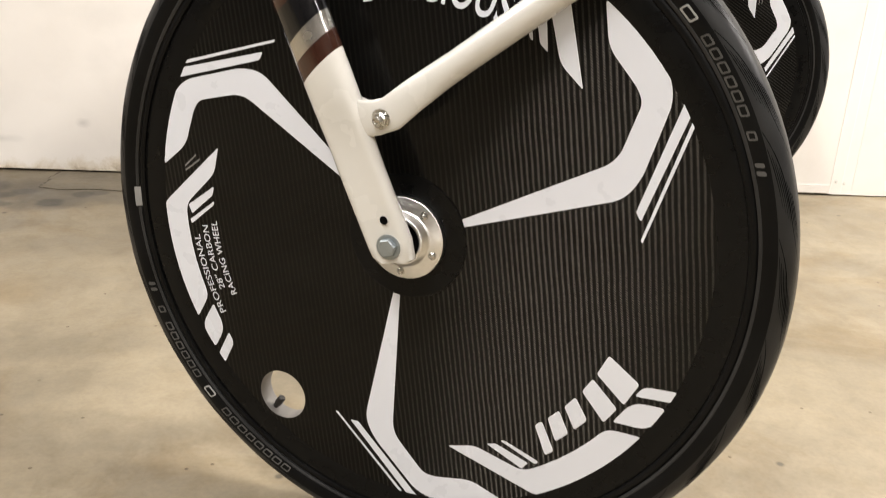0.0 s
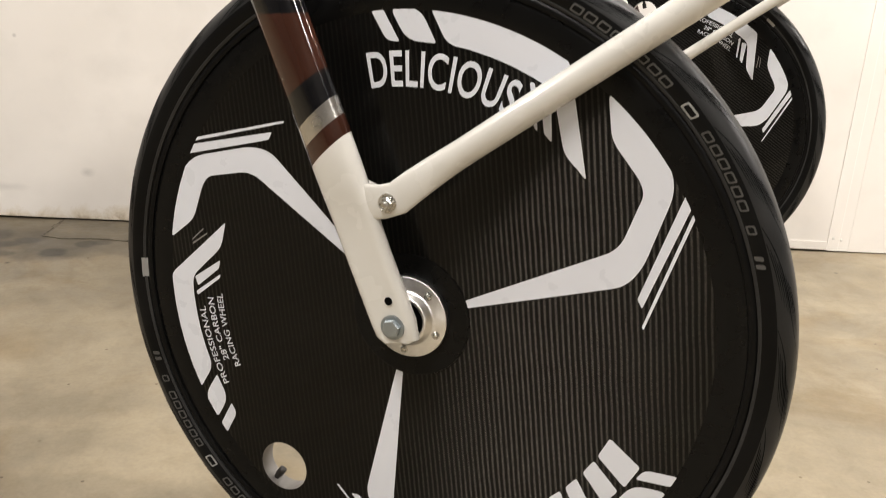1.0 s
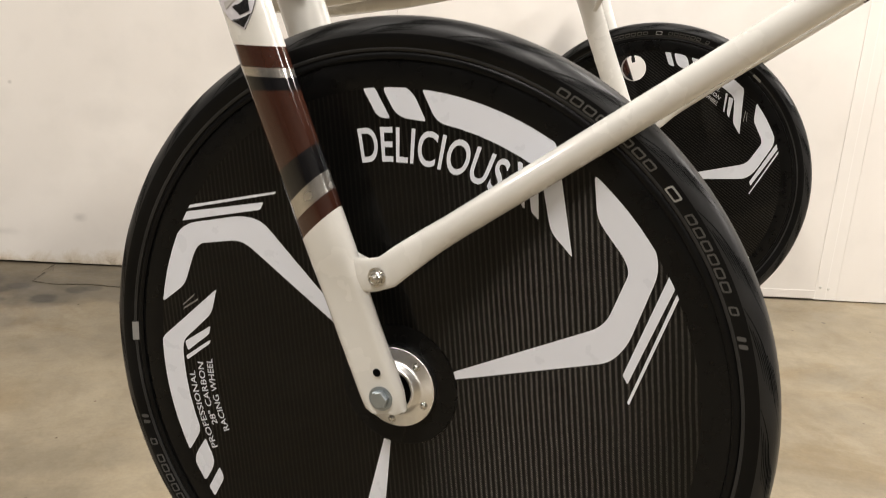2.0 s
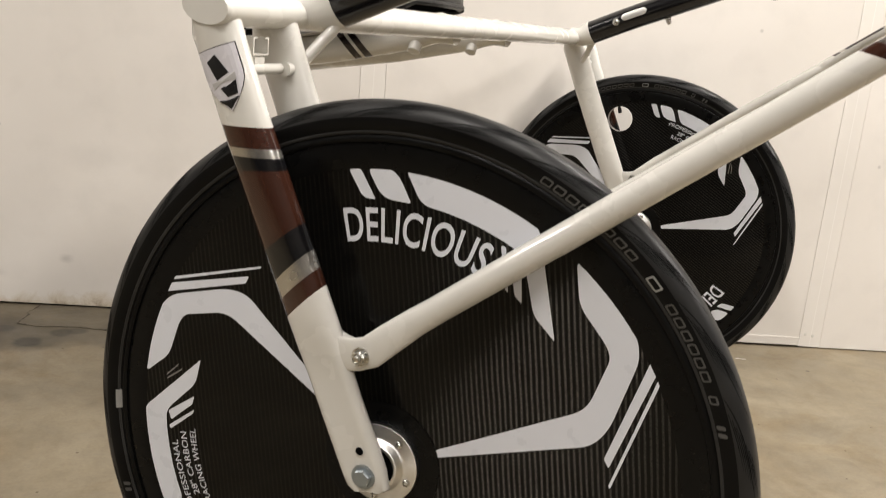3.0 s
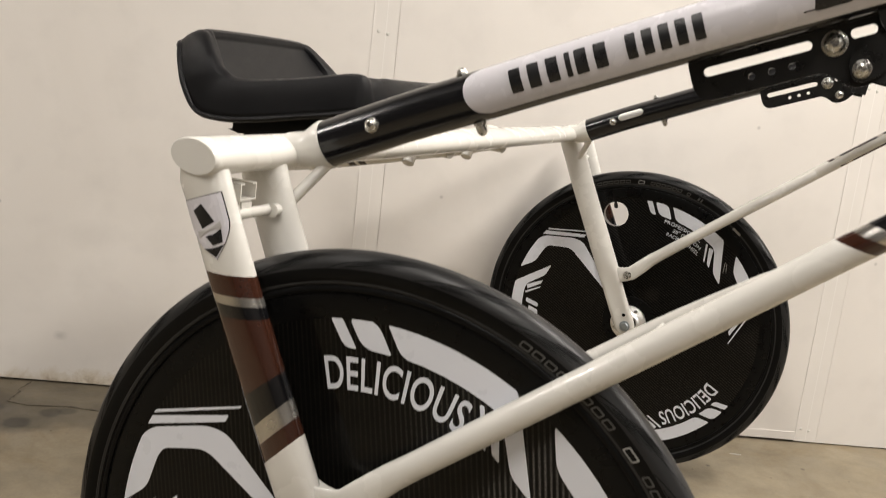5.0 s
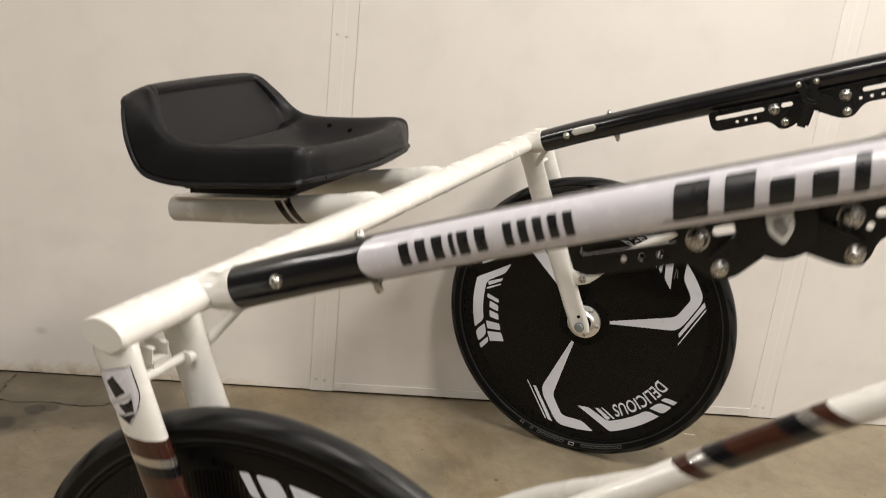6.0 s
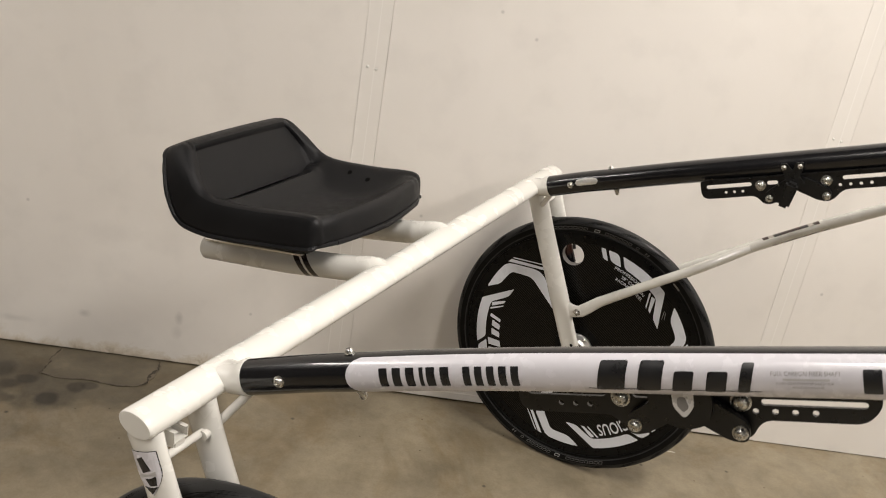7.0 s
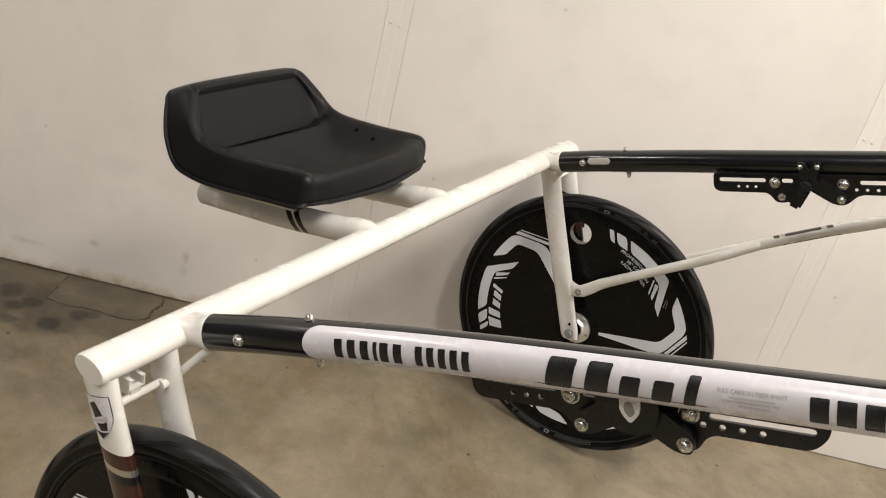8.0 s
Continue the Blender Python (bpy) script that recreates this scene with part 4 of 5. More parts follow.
for far in (False, True):
    for inner in (False, True):
        bm = bmesh.new()
        y0 = my(-0.0385 if not inner else 0.0650, far)
        toward = stay_pt(0.12, far, inner)
        pts = [Vector((-0.0480, y0, 0.4595)), Vector((-0.041, y0, 0.4600)), Vector((-0.026, y0, 0.4628)), Vector((-0.012, y0, 0.4685)), Vector((0.004, y0 * 0.75 + stay_pt(0.05, far, inner).y * 0.25, 0.4835)), stay_pt(0.07, far, inner), toward]
        rad = [(0.0170, 0.0024), (0.0166, 0.0027), (0.0156, 0.003), (0.0152, 0.003), (0.0145, 0.0045), (0.0132, 0.0100), (0.0125, 0.0125)]
        if not inner:
            pts += [stay_pt(k, far, inner) for k in (0.3, 0.6, 0.9, 1.0)]
            rad += [0.0125] * 4
            e = stay_pt(1.0, far, False)
            for dx, dy, dz in ((0.09, 0.010, 0.0695), (0.20, 0.022, 0.148), (0.40, 0.060, 0.278), (0.62, 0.100, 0.410)):
                pts.append(Vector((e.x + dx, my(0.015 + dy, far), e.z + dz)))
                rad.append(0.0125)
        else:
            pts += [stay_pt(k, far, inner) for k in (0.3, 0.45, 0.58, 0.66, 0.74, 0.82, 0.90)]
            rad += [0.0115] * 6 + [0.0098]
        tube(bm, pts, rad, 22)
        if not inner:
            cuts = []
            for x in (0.356, 0.366, 0.376, 0.390, 0.424, 0.437, 0.446, 0.456):
                cuts.append((Vector((x, 0, 0.7582 + (x - 0.35) * 0.775)), Vector((0.25, 0, 1)).normalized()))
            paint_bands(bm, cuts, [0, 1, 3, 2, 1, 2, 3, 1, 0], 0)
            # the bands are stuck on the outward half only
            bm.normal_update()
            for f in bm.faces:
                c = f.calc_center_median()
                if c.x > 0.3 and (c.y - my(0.0150 + (c.x - 0.35) * 0.115, far)) * (1 if far else -1) < -0.0085:
                    f.material_index = 0
        st = part("stay", bm, [WHITE, BROWN, BLACKG, CHROME], cart, "white tubular stay" if inner else "white tubular stay with brown, black and silver bands")
        hex_nut(st, (-0.0205, y0 - 0.003, 0.4628), 0.0068, 0.0062, "stay_bolt", STEEL, "plated nut on a threaded end", 0.0045)
    bm = bmesh.new()
    tube(bm, [stay_pt(0.60, far, False), stay_pt(0.635, far, True) + Vector((0, 0, 0.003))], 0.0055, 14, side=(0, 0, 1))
    part("stay_link", bm, WHITE, cart, "short white link between the stays")


# ---- shafts ----
SHAFT = [(-0.143, 0.104, 0.7705), (-0.06, 0.110, 0.8075), (0.0, 0.115, 0.832), (0.10, 0.121, 0.8735), (0.20, 0.126, 0.9135), (0.30, 0.129, 0.9525), (0.45, 0.132, 1.0105), (0.60, 0.134, 1.0685), (0.80, 0.134, 1.143), (1.05, 0.128, 1.233), (1.35, 0.110, 1.330), (1.70, 0.08, 1.425)]
SR = 0.0242


def sr(s):
    """The shaft swells a little from its foot."""
    return SR + 0.0006 * min(1.0, max(0.0, s - 0.1) / 0.5)


def smooth_path(pts, per=6):
    pts = [Vector(p) for p in pts]
    out = []
    for i in range(len(pts) - 1):
        p0, p1, p2, p3 = pts[max(i - 1, 0)], pts[i], pts[i + 1], pts[min(i + 2, len(pts) - 1)]
        for j in range(per):
            t = j / per
            out.append(0.5 * ((2 * p1) + (p2 - p0) * t + (2 * p0 - 5 * p1 + 4 * p2 - p3) * t * t + (3 * p1 - p0 - 3 * p2 + p3) * t ** 3))
    return out + [pts[-1]]


CORE = smooth_path(SHAFT)
LEN = [0.0]
for p, q in zip(CORE, CORE[1:]):
    LEN.append(LEN[-1] + (q - p).length)


def sx(x):
    """Length along the shaft where it reaches x."""
    for k in range(len(CORE) - 1):
        if CORE[k + 1].x >= x:
            return LEN[k] + (LEN[k + 1] - LEN[k]) * (x - CORE[k].x) / (CORE[k + 1].x - CORE[k].x)
    return LEN[-1]


def shaft_at(s, far=False):
    """Point and direction of the shaft's axis at s metres from its foot."""
    s = max(0.0, min(s, LEN[-1] - 1e-4))
    i = max(k for k in range(len(LEN) - 1) if LEN[k] <= s)
    p, q = CORE[i], CORE[i + 1]
    d = (q - p).normalized()
    c = p + d * (s - LEN[i])
    return Vector((c.x, my(c.y, far), c.z)), Vector((d.x, -d.y if far else d.y, d.z))


def on_shaft(s, ang, lift, far=False):
    """A point on the shaft's skin; ang in degrees, 0 facing -y, 90 up."""
    c, d = shaft_at(s, far)
    side = Vector((0, -1, 0))
    side = (side - d * side.dot(d)).normalized()
    up = d.cross(side)
    if up.z < 0:
        up = -up
    return c + (side * math.cos(radians(ang)) + up * math.sin(radians(ang))) * (sr(s) + lift)


def skin(name, s0, s1, a0, a1, lift, mat, parent, label="", round_start=False, ns=30, na=12):
    bm = bmesh.new()
    rows = []
    for i in range(ns + 1):
        s = s0 + (s1 - s0) * i / ns
        row = []
        for j in range(na + 1):
            t = j / na
            ss = s
            if round_start:
                k = 1 - math.sqrt(max(0, 1 - (2 * t - 1) ** 2 * 0.98))
                ss = max(s, s0 + 0.022 * k)
            row.append(bm.verts.new(on_shaft(ss, a0 + (a1 - a0) * t, lift)))
        rows.append(row)
    for p, q in zip(rows, rows[1:]):
        for j in range(na):
            bm.faces.new((p[j], p[j + 1], q[j + 1], q[j]))
    bmesh.ops.remove_doubles(bm, verts=bm.verts[:], dist=1e-6)
    return part(name, bm, mat, parent, label)


def skin_shape(name, pts, lift, mat, parent, holes=()):
    """A flat outline (s, height in metres round the skin) laid on the shaft."""
    bm = bmesh.new()
    outline(bm, pts, holes)
    for k in range(-9, 12):
        bmesh.ops.bisect_plane(bm, geom=bm.verts[:] + bm.edges[:] + bm.faces[:], plane_co=(0, 0, k * 0.002), plane_no=(0, 0, 1))
    for v in bm.verts:
        v.co = on_shaft(v.co.x, math.degrees(v.co.z / SR), lift)
    return part(name, bm, mat, parent, smooth=False)


def skin_text(words, size, s0, h0, stretch, lift, mat, parent):
    vs, fs = text_mesh(words, size, stretch)
    bm = bmesh.new()
    bv = [bm.verts.new(on_shaft(s0 + x, math.degrees((h0 + y) / SR), lift)) for x, y in vs]
    for f in fs:
        bm.faces.new([bv[i] for i in f])
    return part("lettering", bm, mat, parent, smooth=False)


SHAFTM = surface("black_shaft_lacquer", (0.007, 0.007, 0.008), 0.22, vary=0.2, coat=0.4, bump=0.0, spec=0.4, rough_vary=0.04)
for far in (False, True):
    pts = [shaft_at(LEN[-1] * i / 70, far)[0] for i in range(71)]
    bm = bmesh.new()
    tube(bm, [pts[0]] + pts[1:] + [pts[-1] + Vector((0.006, 0, 0.002))], [sr(LEN[-1] * i / 70) for i in range(len(pts) - 3)] + [SR * 0.98, SR * 0.9, SR * 0.7, SR * 0.35], 28)
    shaft = part("shaft", bm, SHAFTM, cart, "glossy black carbon shaft" if far else "glossy black carbon shaft with white printed wrap")
    # white socket welded to the axle tube
    c0, d0 = shaft_at(0.0, far)
    bm = bmesh.new()
    tube(bm, [Vector((AX + 0.004, c0.y - d0.y * 0.04, AZ + 0.002)), c0 - d0 * 0.024, c0 - d0 * 0.010, c0 - d0 * 0.002, c0 + d0 * 0.0005], [(0.0180, 0.0280), (0.0205, 0.0240), (0.0238, 0.0240), (0.0256, 0.0256), (0.0250, 0.0250)], 28)
    part("shaft_socket", bm, WHITE, cart, "white welded socket of the shaft")
    # thin brace from the inner leg to the socket
    bm = bmesh.new()
    tube(bm, [(-0.168, my(0.066, far), 0.702), (-0.136, my(0.104, far), 0.757)], 0.0060, 12)
    part("brace", bm, WHITE, cart, "thin white brace")
    for s, ang, r, h in ((sx(-0.087), 2, 0.0062, 0.0062), (sx(0.000), 92, 0.0052, 0.007), (sx(0.005), -92, 0.0055, 0.013)):
        p = on_shaft(s, ang, 0.0, far)
        n = (p - shaft_at(s, far)[0]).normalized()
        bolt(shaft, p, r, h, Vector((0, -1, 0)).rotation_difference(n).to_matrix().to_4x4(), "shaft_bolt")
    if far:
        bm = bmesh.new()
        rows = []
        for i in range(13):
            s = sx(-0.076) + 0.057 * i / 12
            k = math.sqrt(max(0.0, 1 - ((i - 6) / 6) ** 8))
            rows.append([bm.verts.new(on_shaft(s, 10 + 17 * k * j / 3, 0.0014, True)) for j in range(-3, 4)])
        for p, q in zip(rows, rows[1:]):
            for j in range(6):
                bm.faces.new((p[j], p[j + 1], q[j + 1], q[j]))
        part("name_plate", bm, ALU, shaft, "small silver name plate")

NEAR_SHAFT = next(o for o in cart.children if o.name == "shaft")
wrap = skin("wrap_sticker", sx(0.003), 1.25, -54, 66, 0.0005, STICKER, NEAR_SHAFT, "white printed wrap on the shaft", True, 90)
# the owner's name as plain bars, one for each letter
for x0, x1, n, thin in ((0.046, 0.137, 6, 3), (0.147, 0.215, 5, None)):
    s0, s1 = sx(x0), sx(x1)
    unit = (s1 - s0) / (n - (0.5 if thin else 0))
    for k in range(n):
        wide = unit * (0.28 if k == thin else 0.62)
        skin_shape("print_bar", rounded([(s0, -0.0098), (s0 + wide, -0.0098), (s0 + wide, 0.0125), (s0, 0.0125)], 0.001), 0.0009, INK, NEAR_SHAFT)
        s0 += unit * (0.5 if k == thin else 1.0)
# maker's logo as plain slanted blocks of its letters' sizes
q0, q1 = sx(0.287), sx(0.440)
LW = q1 - q0
for u0, u1, h1 in ((0.02, 0.20, 0.0195), (0.28, 0.43, 0.0195), (0.50, 0.62, 0.0090), (0.70, 0.82, 0.0090), (0.89, 0.96, 0.0180)):
    a, b = q0 + LW * u0, q0 + LW * u1
    skin_shape("logo_shape", rounded([(a, -0.0130), (b, -0.0130), (b + 0.0065 * (h1 + 0.013) / 0.03, h1), (a + 0.0065 * (h1 + 0.013) / 0.03, h1)], 0.003), 0.0009, INK, NEAR_SHAFT)
skin_shape("print_bar", [(q0 - 0.005, -0.0118), (q1 + 0.005, -0.0118), (q1 + 0.005, -0.0108), (q0 - 0.005, -0.0108)], 0.0008, INK, NEAR_SHAFT)
q0 = sx(0.453)
skin_text("FULL CARBON FIBER SHAFT", 0.0058, q0, 0.0062, 0.86, 0.0009, GREYINK, NEAR_SHAFT)
skin_shape("print_bar", [(q0 + 0.0110, 0.0016), (q0 + 0.0525, 0.0016), (q0 + 0.0525, 0.0036), (q0 + 0.0110, 0.0036)], 0.0009, PALEINK, NEAR_SHAFT)
skin_text("SULKY CRAFTMANSHIP SINCE 1978", 0.0036, q0 + 0.0045, -0.0022, 0.90, 0.0009, GREYINK, NEAR_SHAFT)
skin_text("MADE IN FINLAND", 0.0036, q0 + 0.0190, -0.0062, 0.93, 0.0009, GREYINK, NEAR_SHAFT)
q0 = sx(0.528)
for k in range(4):
    s0 = q0 + k * 0.0222
    skin_shape("print_bar", rounded([(s0, -0.0110), (s0 + 0.0160, -0.0110), (s0 + 0.0160, 0.0125), (s0, 0.0125)], 0.0015), 0.0009, INK, NEAR_SHAFT)


# ---- slotted adjuster plates under the shafts ----
def adjuster(far):
    base = bmesh.new()
    o = Vector((0.0 if far else 0.0012, my(0.1465, far) - (0.0 if not far else 0.006), 0.838 if far else 0.8352))
    sh = 0.0 if far else -0.011
    e = Matrix.Rotation(radians(-21.0), 4, "Y")
    root = None

    def plate(pts, holes, y, th, name, parent):
        bm = bmesh.new()
        outline(bm, pts, holes, thick=th, y=y)
        return part(name, bm, PLATEM, parent, smooth=False, m=(Matrix.Translation(o) @ e) if parent is cart else None)
    base.free()
    left = rounded([(0.200, -0.020, 0.004), (0.200, -0.0585, 0.020), (0.310, -0.0585, 0.01), (0.326, -0.078, 0.010), (0.345, -0.078, 0.010), (0.385, -0.055, 0.01), (0.385, -0.020, 0.002)], 0.004)
    lh = [slot(0.216, 0.300, -0.0330, 0.0042), slot(0.339, 0.352, -0.0330, 0.0042)] + [circle(x, -0.0468, 0.0031, 12) for x in (0.251, 0.268, 0.285)]
    root = plate(left, lh, 0.0, 0.004, "adjuster_plate", cart)
    tagged(root, "black slotted steel adjuster plate")
    right = rounded([(0.385, -0.0205, 0.002), (0.385, -0.050, 0.01), (0.432, -0.078, 0.012), (0.455, -0.080, 0.012), (0.478 + sh, -0.0575, 0.012), (0.575 + sh, -0.0575, 0.020), (0.590 + sh, -0.040, 0.014), (0.590 + sh, -0.0205, 0.004)], 0.004)
    rh = [slot(0.482 + sh, 0.574 + sh, -0.0335 if far else -0.0375, 0.0042 if far else 0.0036)] + [circle(x + sh, -0.0478, 0.0033, 12) for x in (0.4725, 0.4915, 0.5105, 0.5295)]
    plate(right, rh, 0.0005, 0.004, "slotted_plate", root)
    # saddle with shield and stop between the plates
    bm = bmesh.new()
    outline(bm, rounded([(0.366, 0.009, 0.004), (0.379, 0.009, 0.003), (0.3885, -0.006, 0.002), (0.398, 0.009, 0.003), (0.411, 0.009, 0.004), (0.407, -0.010, 0.003), (0.401, -0.020, 0.003), (0.410, -0.034, 0.004), (0.398, -0.046, 0.004), (0.384, -0.038, 0.004), (0.374, -0.026, 0.004), (0.371, -0.010, 0.003)] if far else [(0.364, 0.008, 0.004), (0.412, 0.008, 0.004), (0.425, -0.030, 0.008), (0.418, -0.056, 0.01), (0.392, -0.0635, 0.012), (0.366, -0.052, 0.01), (0.356, -0.028, 0.008)], 0.006), thick=0.006, y=-0.0205 if not far else -0.026)
    saddle = part("saddle_plate", bm, PLATEM, root, smooth=False)
    bm = bmesh.new()
    if far:
        box(bm, 0.366, 0.391, -0.052, -0.024, -0.078, -0.026, bevel=0.005)
        bmesh.ops.rotate(bm, verts=bm.verts[:], cent=(0.3785, -0.03, -0.05), matrix=Matrix.Rotation(radians(28), 3, "Y"))
        part("stop_block", bm, PLATEM, root, "black stop block")
        for x in (0.373, 0.404):
            bolt(root, (x, -0.0262, 0.0015), 0.0044, 0.005, name="saddle_bolt")
    else:
        outline(bm, rounded([(0.3835, -0.021, 0.001), (0.4055, -0.021, 0.001), (0.4055, -0.036, 0.006), (0.3945, -0.049, 0.005), (0.3835, -0.036, 0.006)], 0.003), thick=0.0012, y=-0.0220)
        badge = part("shield_badge", bm, BADGE, root, "small silver shield badge", smooth=False)
        bm = bmesh.new()
        outline(bm, rounded([(0.389, -0.025), (0.397, -0.024), (0.4005, -0.036), (0.394, -0.042), (0.388, -0.034)], 0.003), thick=0.0004, y=-0.0225)
        part("badge_shape", bm, GREYINK, badge, smooth=False)
    for x, z, r in ((0.3215, -0.0370, 0.0088), (0.4480, -0.0370, 0.0088)):
        bolt(root, (x, -0.0003, z), r, r * 0.95, name="adjuster_bolt", label="domed zinc bolt")
    # bent arms from the saddle out to the low bolts
    for x, z, r in ((0.3375, -0.0640, 0.0062), (0.4470, -0.0665, 0.0066)):
        k = 1 if x > 0.39 else -1
        bm = bmesh.new()
        outline(bm, rounded([(0.392 + k * 0.004, -0.022, 0.004), (0.392 + k * 0.026, -0.030, 0.008), (x + k * 0.010, z + 0.010, 0.010), (x + k * 0.008, z - 0.011, 0.010), (x - k * 0.010, z - 0.010, 0.008), (0.392 + k * 0.004, -0.052, 0.004)], 0.004), thick=0.008, y=-0.0125 if not far else -0.0095)
        arm = part("bent_arm", bm, PLATEM, root, smooth=False)
        bolt(arm, (x, -0.0128 if not far else -0.0098, z), r, r * 0.95, name="adjuster_bolt", label="domed zinc bolt")
    bm = bmesh.new()
    box(bm, 0.208, 0.584, -0.004, 0.008, -0.0225, -0.0180, bevel=0.001)
    part("mounting_rail", bm, PLATEM, root, smooth=False)
    return root


adjuster(False)
adjuster(True)

# ---- seat and its rails ----
for y in (0.545, 2 * MID - 0.545):
    bm = bmesh.new()
    pts = [(-0.590, y, 0.674), (-0.587, y, 0.6745), (-0.40, y, 0.708), (-0.29, y, 0.7335), (-0.255, y, 0.7415), (-0.232, y, 0.7500), (-0.212, y, 0.7540), (-0.194, y, 0.7520), (-0.183, y, 0.7500)]
    tube(bm, pts, [(0.0215, 0.0205), (0.0235, 0.0225), (0.0235, 0.0225), (0.0235, 0.0225), (0.0232, 0.0225), (0.0230, 0.0225), (0.0225, 0.0225), (0.021, 0.0225), (0.020, 0.022)], 28)
    cuts = []
    for x in (-0.372, -0.357, -0.350, -0.335):
        cuts.append((Vector((x, y, 0.715)), Vector((1, 0.45, 1.05)).normalized()))
    paint_bands(bm, cuts, [0, 1, 0, 1, 0], 0)
    if y > MID:
        for f in bm.faces:
            if f.calc_center_median().y < y + 0.012:
                f.material_index = 0
    rail = part("seat_rail", bm, [WHITE, surface("near_black_brown", (0.016, 0.009, 0.007), 0.25, vary=0.1, coat=0.4)], cart, "white seat rail with two dark bands" if y < MID else "plain white seat rail")
    bm = bmesh.new()
    tube(bm, [(-0.246, y - 0.010, 0.730), (-0.246, y - 0.0190, 0.7165), (-0.246, y - 0.0196, 0.7156)], [0.0095, 0.0095, 0.0080], 18, side=(1, 0, 0))
    part("plug", bm, WHITE, rail)
    bm = bmesh.new()
    outline(bm, rounded([(-0.592, -0.021), (-0.365, -0.021), (-0.365, 0.021), (-0.592, 0.021)], 0.006), thick=0.003)
    part("seat_plate", bm, ALU, cart, "thin aluminium plate under the seat", smooth=False, m=Matrix.Translation((0, y, 0.8065)) @ Matrix.Rotation(radians(-10.4), 4, "Y") @ Matrix.Rotation(radians(-90), 4, "X"))

# stations from the front lip to the back's top: x, half width at lip, lip x, lip z, ridge z; then the ridge's inset and the pan's height at each
ST = [
    (-0.268, 0.185, -0.271, 0.789, 0.791),
    (-0.277, 0.194, -0.275, 0.787, 0.824),
    (-0.289, 0.197, -0.290, 0.784, 0.838),
    (-0.315, 0.199, -0.316, 0.780, 0.838),
    (-0.350, 0.200, -0.350, 0.775, 0.833),
    (-0.400, 0.203, -0.400, 0.768, 0.824),
    (-0.455, 0.206, -0.460, 0.757, 0.816),
    (-0.500, 0.207, -0.520, 0.749, 0.810),
    (-0.532, 0.206, -0.568, 0.750, 0.810),
    (-0.543, 0.203, -0.590, 0.758, 0.815),
    (-0.560, 0.200, -0.603, 0.772, 0.824),
    (-0.577, 0.194, -0.620, 0.798, 0.843),
    (-0.594, 0.183, -0.634, 0.824, 0.861),
    (-0.606, 0.175, -0.643, 0.840, 0.873),
    (-0.614, 0.169, -0.648, 0.851, 0.880),
    (-0.632, 0.161, -0.656, 0.858, 0.883),
    (-0.650, 0.146, -0.662, 0.862, 0.870),
]
INSET = (0.01, 0.012, 0.016, 0.018, 0.019, 0.02, 0.02, 0.019, 0.018, 0.017, 0.0135, 0.0135, 0.0135, 0.0135, 0.0135, 0.012, 0.008)
PAN = (0.791, 0.824, 0.834, 0.812, 0.787, 0.768, 0.761, 0.766, 0.790, 0.762, 0.784, 0.832, 0.854, 0.868, 0.879, 0.884, 0.870)
SEAT_Y = MID - 0.004
FRONT_BOW = 0.036
DRAINS = ((-0.455, 0.822), (-0.405, 0.812), (-0.455, 0.503), (-0.405, 0.513))
BACKIN = {7: -0.004, 8: -0.007, 9: 0.033, 10: -0.007, 11: 0.0105, 12: 0.0095, 13: 0.0080}     # depth of the recessed panel in the back
bm = bmesh.new()
grid = []
for i, (x, hw, lx, lz, rz) in enumerate(ST):
    inset, pz = INSET[i], PAN[i]
    row = []
    back = max(0.0, min(1.0, (i - 7) / 4))
    dish = 0.0 if i in (0, 15, 16) else 1.0
    arch = 0.007 * max(0.0, (i - 9) / 7)
    wide = 1 - back
    deep = BACKIN.get(i, 0.0)
    for s in (-1, 1):
        half = []
        half.append((lx, s * hw, lz))
        half.append((lx + (x - lx) * 0.45, s * (hw - inset * 0.28), lz + (rz - lz) * 0.62))
        half.append((x - 0.002 * back, s * (hw - inset * 0.62), rz - 0.0035))
        half.append((x + 0.001, s * (hw - inset * 1.15), rz))
        half.append((x + 0.004 * back, s * (hw - inset * 1.7), rz - 0.006 * dish))
        end = 0.25 if i == 9 else 0.0              # the fold under the back runs out before the sides
        half.append((x + 0.003 * back * dish, s * (hw - inset * (2.05 + 0.35 * wide)), pz + (rz - pz) * (0.34 + 0.30 * wide)))
        half.append((x - deep * 0.9, s * (hw - inset * (2.4 + 0.9 * wide)), pz + (rz - pz) * (0.22 + 0.14 * wide + end)))
        half.append((x - deep, s * (hw - inset * (3.1 + 1.2 * wide)), pz + (rz - pz) * (0.06 + 0.06 * wide + end)))
        half.append((x - deep, s * max(0.05, hw - inset * (4.4 + wide)), pz))
        if s < 0:
            row = half
        else:
            row = row + [(x - deep, 0.0, pz)] + half[::-1]
    lean = -0.004 * max(0.0, min(1.0, (i - 9) / 3))      # the back sits a little askew
    bow = FRONT_BOW * max(0.0, 1 - i / 5)          # the front edge is bowed in plan
    grid.append([bm.verts.new((p[0] - bow * (abs(p[1]) / 0.19) ** 2.2, p[1] + SEAT_Y + lean, p[2] - arch * (abs(p[1]) / 0.18) ** 2.5 + arch * 0.05)) for p in row])
for p, q in zip(grid, grid[1:]):
    for j in range(len(p) - 1):
        bm.faces.new((p[j], p[j + 1], q[j + 1], q[j]))
cl = bm.edges.layers.float.new("crease_edge")
nc = len(grid[0])


def crease(a, b, w):
    e = bm.edges.get((a, b))
    if e:
        e[cl] = w


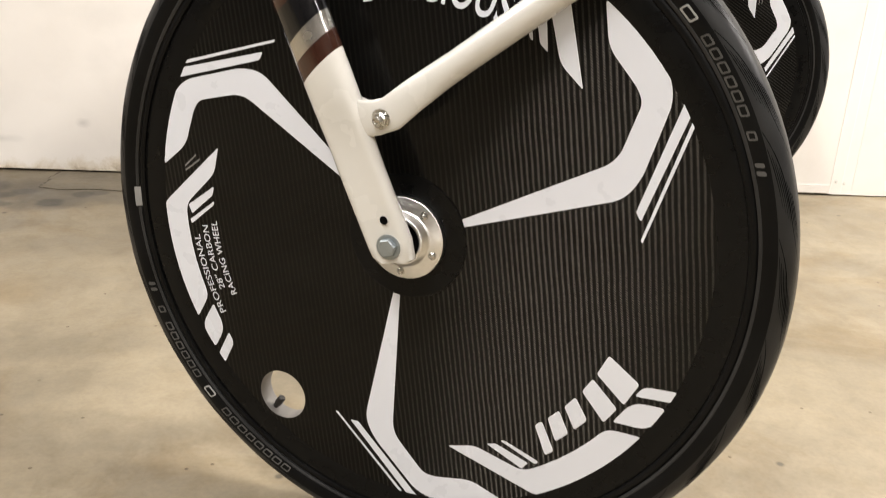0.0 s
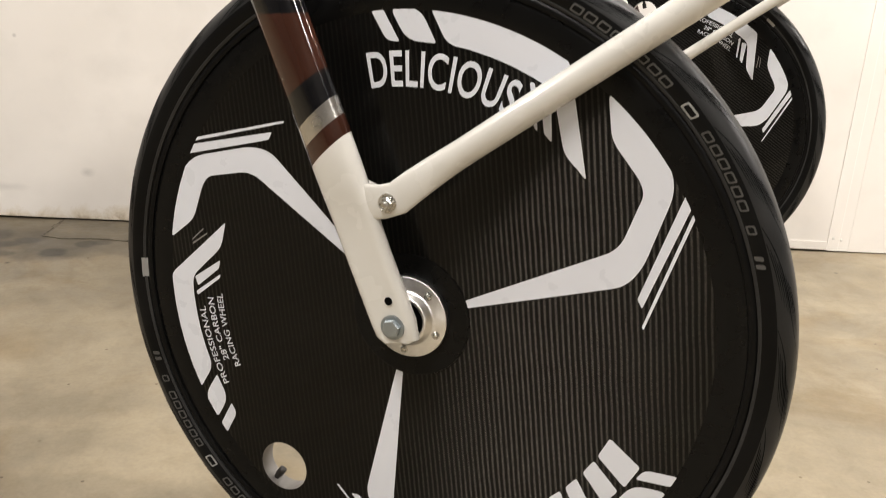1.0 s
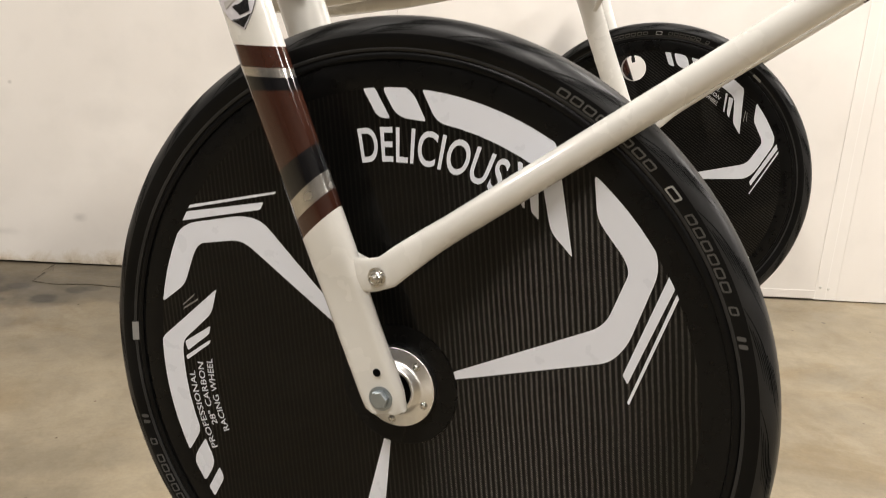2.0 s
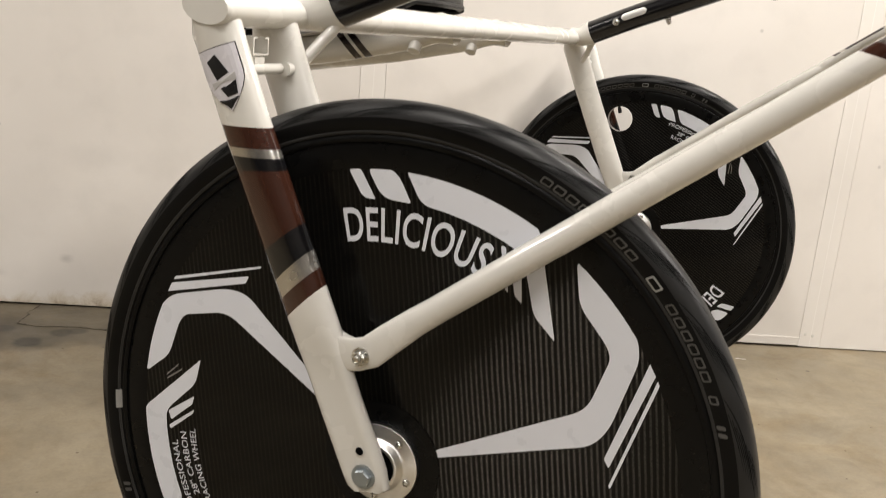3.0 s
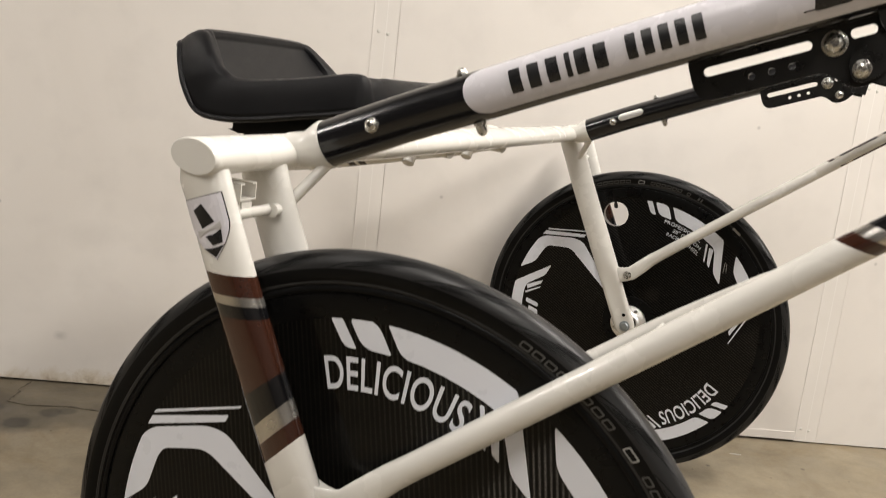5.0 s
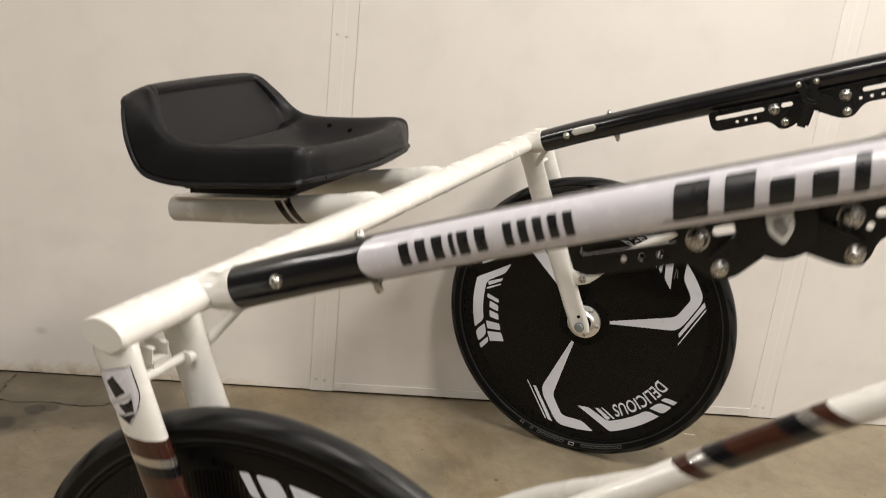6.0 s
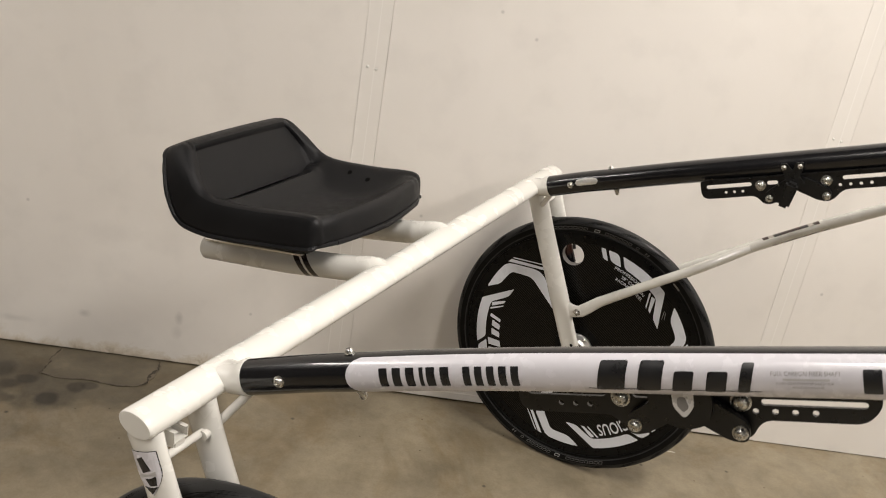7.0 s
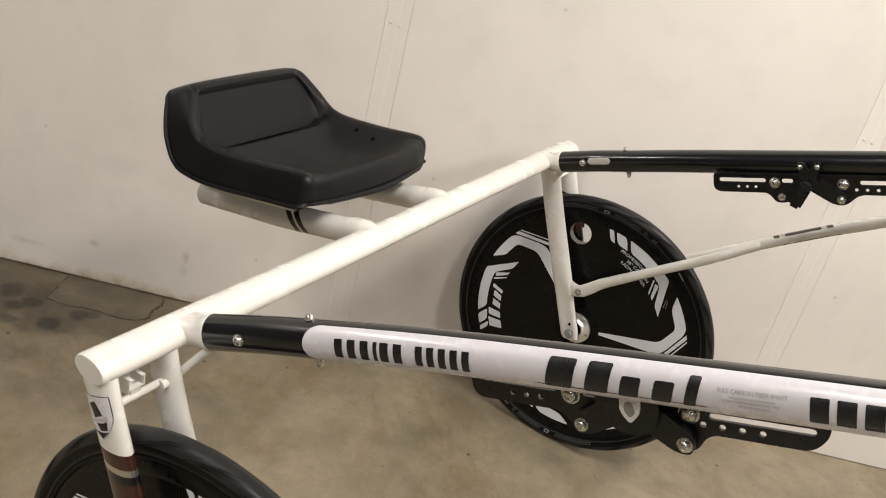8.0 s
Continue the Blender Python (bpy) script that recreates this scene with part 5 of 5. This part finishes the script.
for i, w in ((2, 0.45), (8, 0.7), (9, 0.8), (10, 0.8), (13, 0.9), (14, 0.6)):
    for j in range(6, nc - 7):
        crease(grid[i][j], grid[i][j + 1], w)
for i in range(9, 13):
    for j in (5, 6, nc - 7, nc - 6):
        crease(grid[i][j], grid[i + 1][j], 0.5)
for i in range(1, 9):
    for j in (2, nc - 3):
        crease(grid[i][j], grid[i + 1][j], 0.5)
lip = [(p[0].co.copy()) for p in grid] + [v.co.copy() for v in grid[-1][5:-5]] + [p[-1].co.copy() for p in grid[::-1]] + [v.co.copy() for v in grid[0][5:-5][::-1]]
seat = part("seat", bm, SEATM, cart, "black moulded plastic bucket seat with low back")
md = seat.modifiers.new("round", "SUBSURF")
md.levels = md.render_levels = 2
md = seat.modifiers.new("thick", "SOLIDIFY")
md.thickness, md.offset = 0.004, 1.0
# rolled lip round the edge
lip = smooth_path(lip + [lip[0]], 3)
bm = bmesh.new()
rings = []
nl = len(lip) - 1
for i in range(nl):
    d = (lip[(i + 1) % nl] - lip[i - 1]).normalized()
    a = d.cross(Vector((0, 0, 1)))
    a = a.normalized() if a.length > 0.2 else Vector((0, 1, 0))
    rings.append((lip[i], a * 0.0072, d.cross(a) * 0.0052))
loops = [[bm.verts.new(c + a * math.cos(2 * math.pi * k / 10) + b * math.sin(2 * math.pi * k / 10)) for k in range(10)] for c, a, b in rings]
for i in range(nl):
    p, q = loops[i], loops[(i + 1) % nl]
    for k in range(10):
        bm.faces.new((p[k], p[(k + 1) % 10], q[(k + 1) % 10], q[k]))
part("seat_lip", bm, SEATM, seat, "rolled lip of the seat")
# drain holes in the pan: flat discs coloured as the dark inside a hole
bpy.context.view_layer.update()
seat_now = seat.evaluated_get(bpy.context.evaluated_depsgraph_get())
for x, y in DRAINS:
    hit, at, nrm, _ = seat_now.ray_cast(Vector((x, y, 1.0)), Vector((0, 0, -1)))
    nrm = nrm if nrm.z > 0 else -nrm
    bm = bmesh.new()
    spun(bm, [(0.0, -0.0004), (0.0052, -0.0004), (0.0054, 0.0003), (0.0, 0.0003)], 14, closed=False)
    part("drain_hole", bm, DARKHOLE, seat, m=Matrix.Translation(at) @ Vector((0, -1, 0)).rotation_difference(nrm).to_matrix().to_4x4())
bm = bmesh.new()
box(bm, -0.572, -0.335, SEAT_Y - 0.150, SEAT_Y + 0.150, 0.737, 0.764, bevel=0.009)
for v in bm.verts:
    if v.co.z < 0.75 and v.co.x < -0.5:
        v.co.x += 0.022
    v.co.z += (v.co.x + 0.44) * 0.17 - 0.005
part("seat_base", bm, SEATM, seat, "black base under the seat")

# ---- small things on the floor ----
bm = bmesh.new()
box(bm, -0.014, 0.014, -0.0012, 0.0012, 0.0, 0.0012, bevel=0.0004)
tagged(part("plastic_sliver", bm, PALEMARK, m=pose(1.076, 2.098, 0, 0, 0, -8)), "thin pale plastic sliver on the concrete floor", "litter")
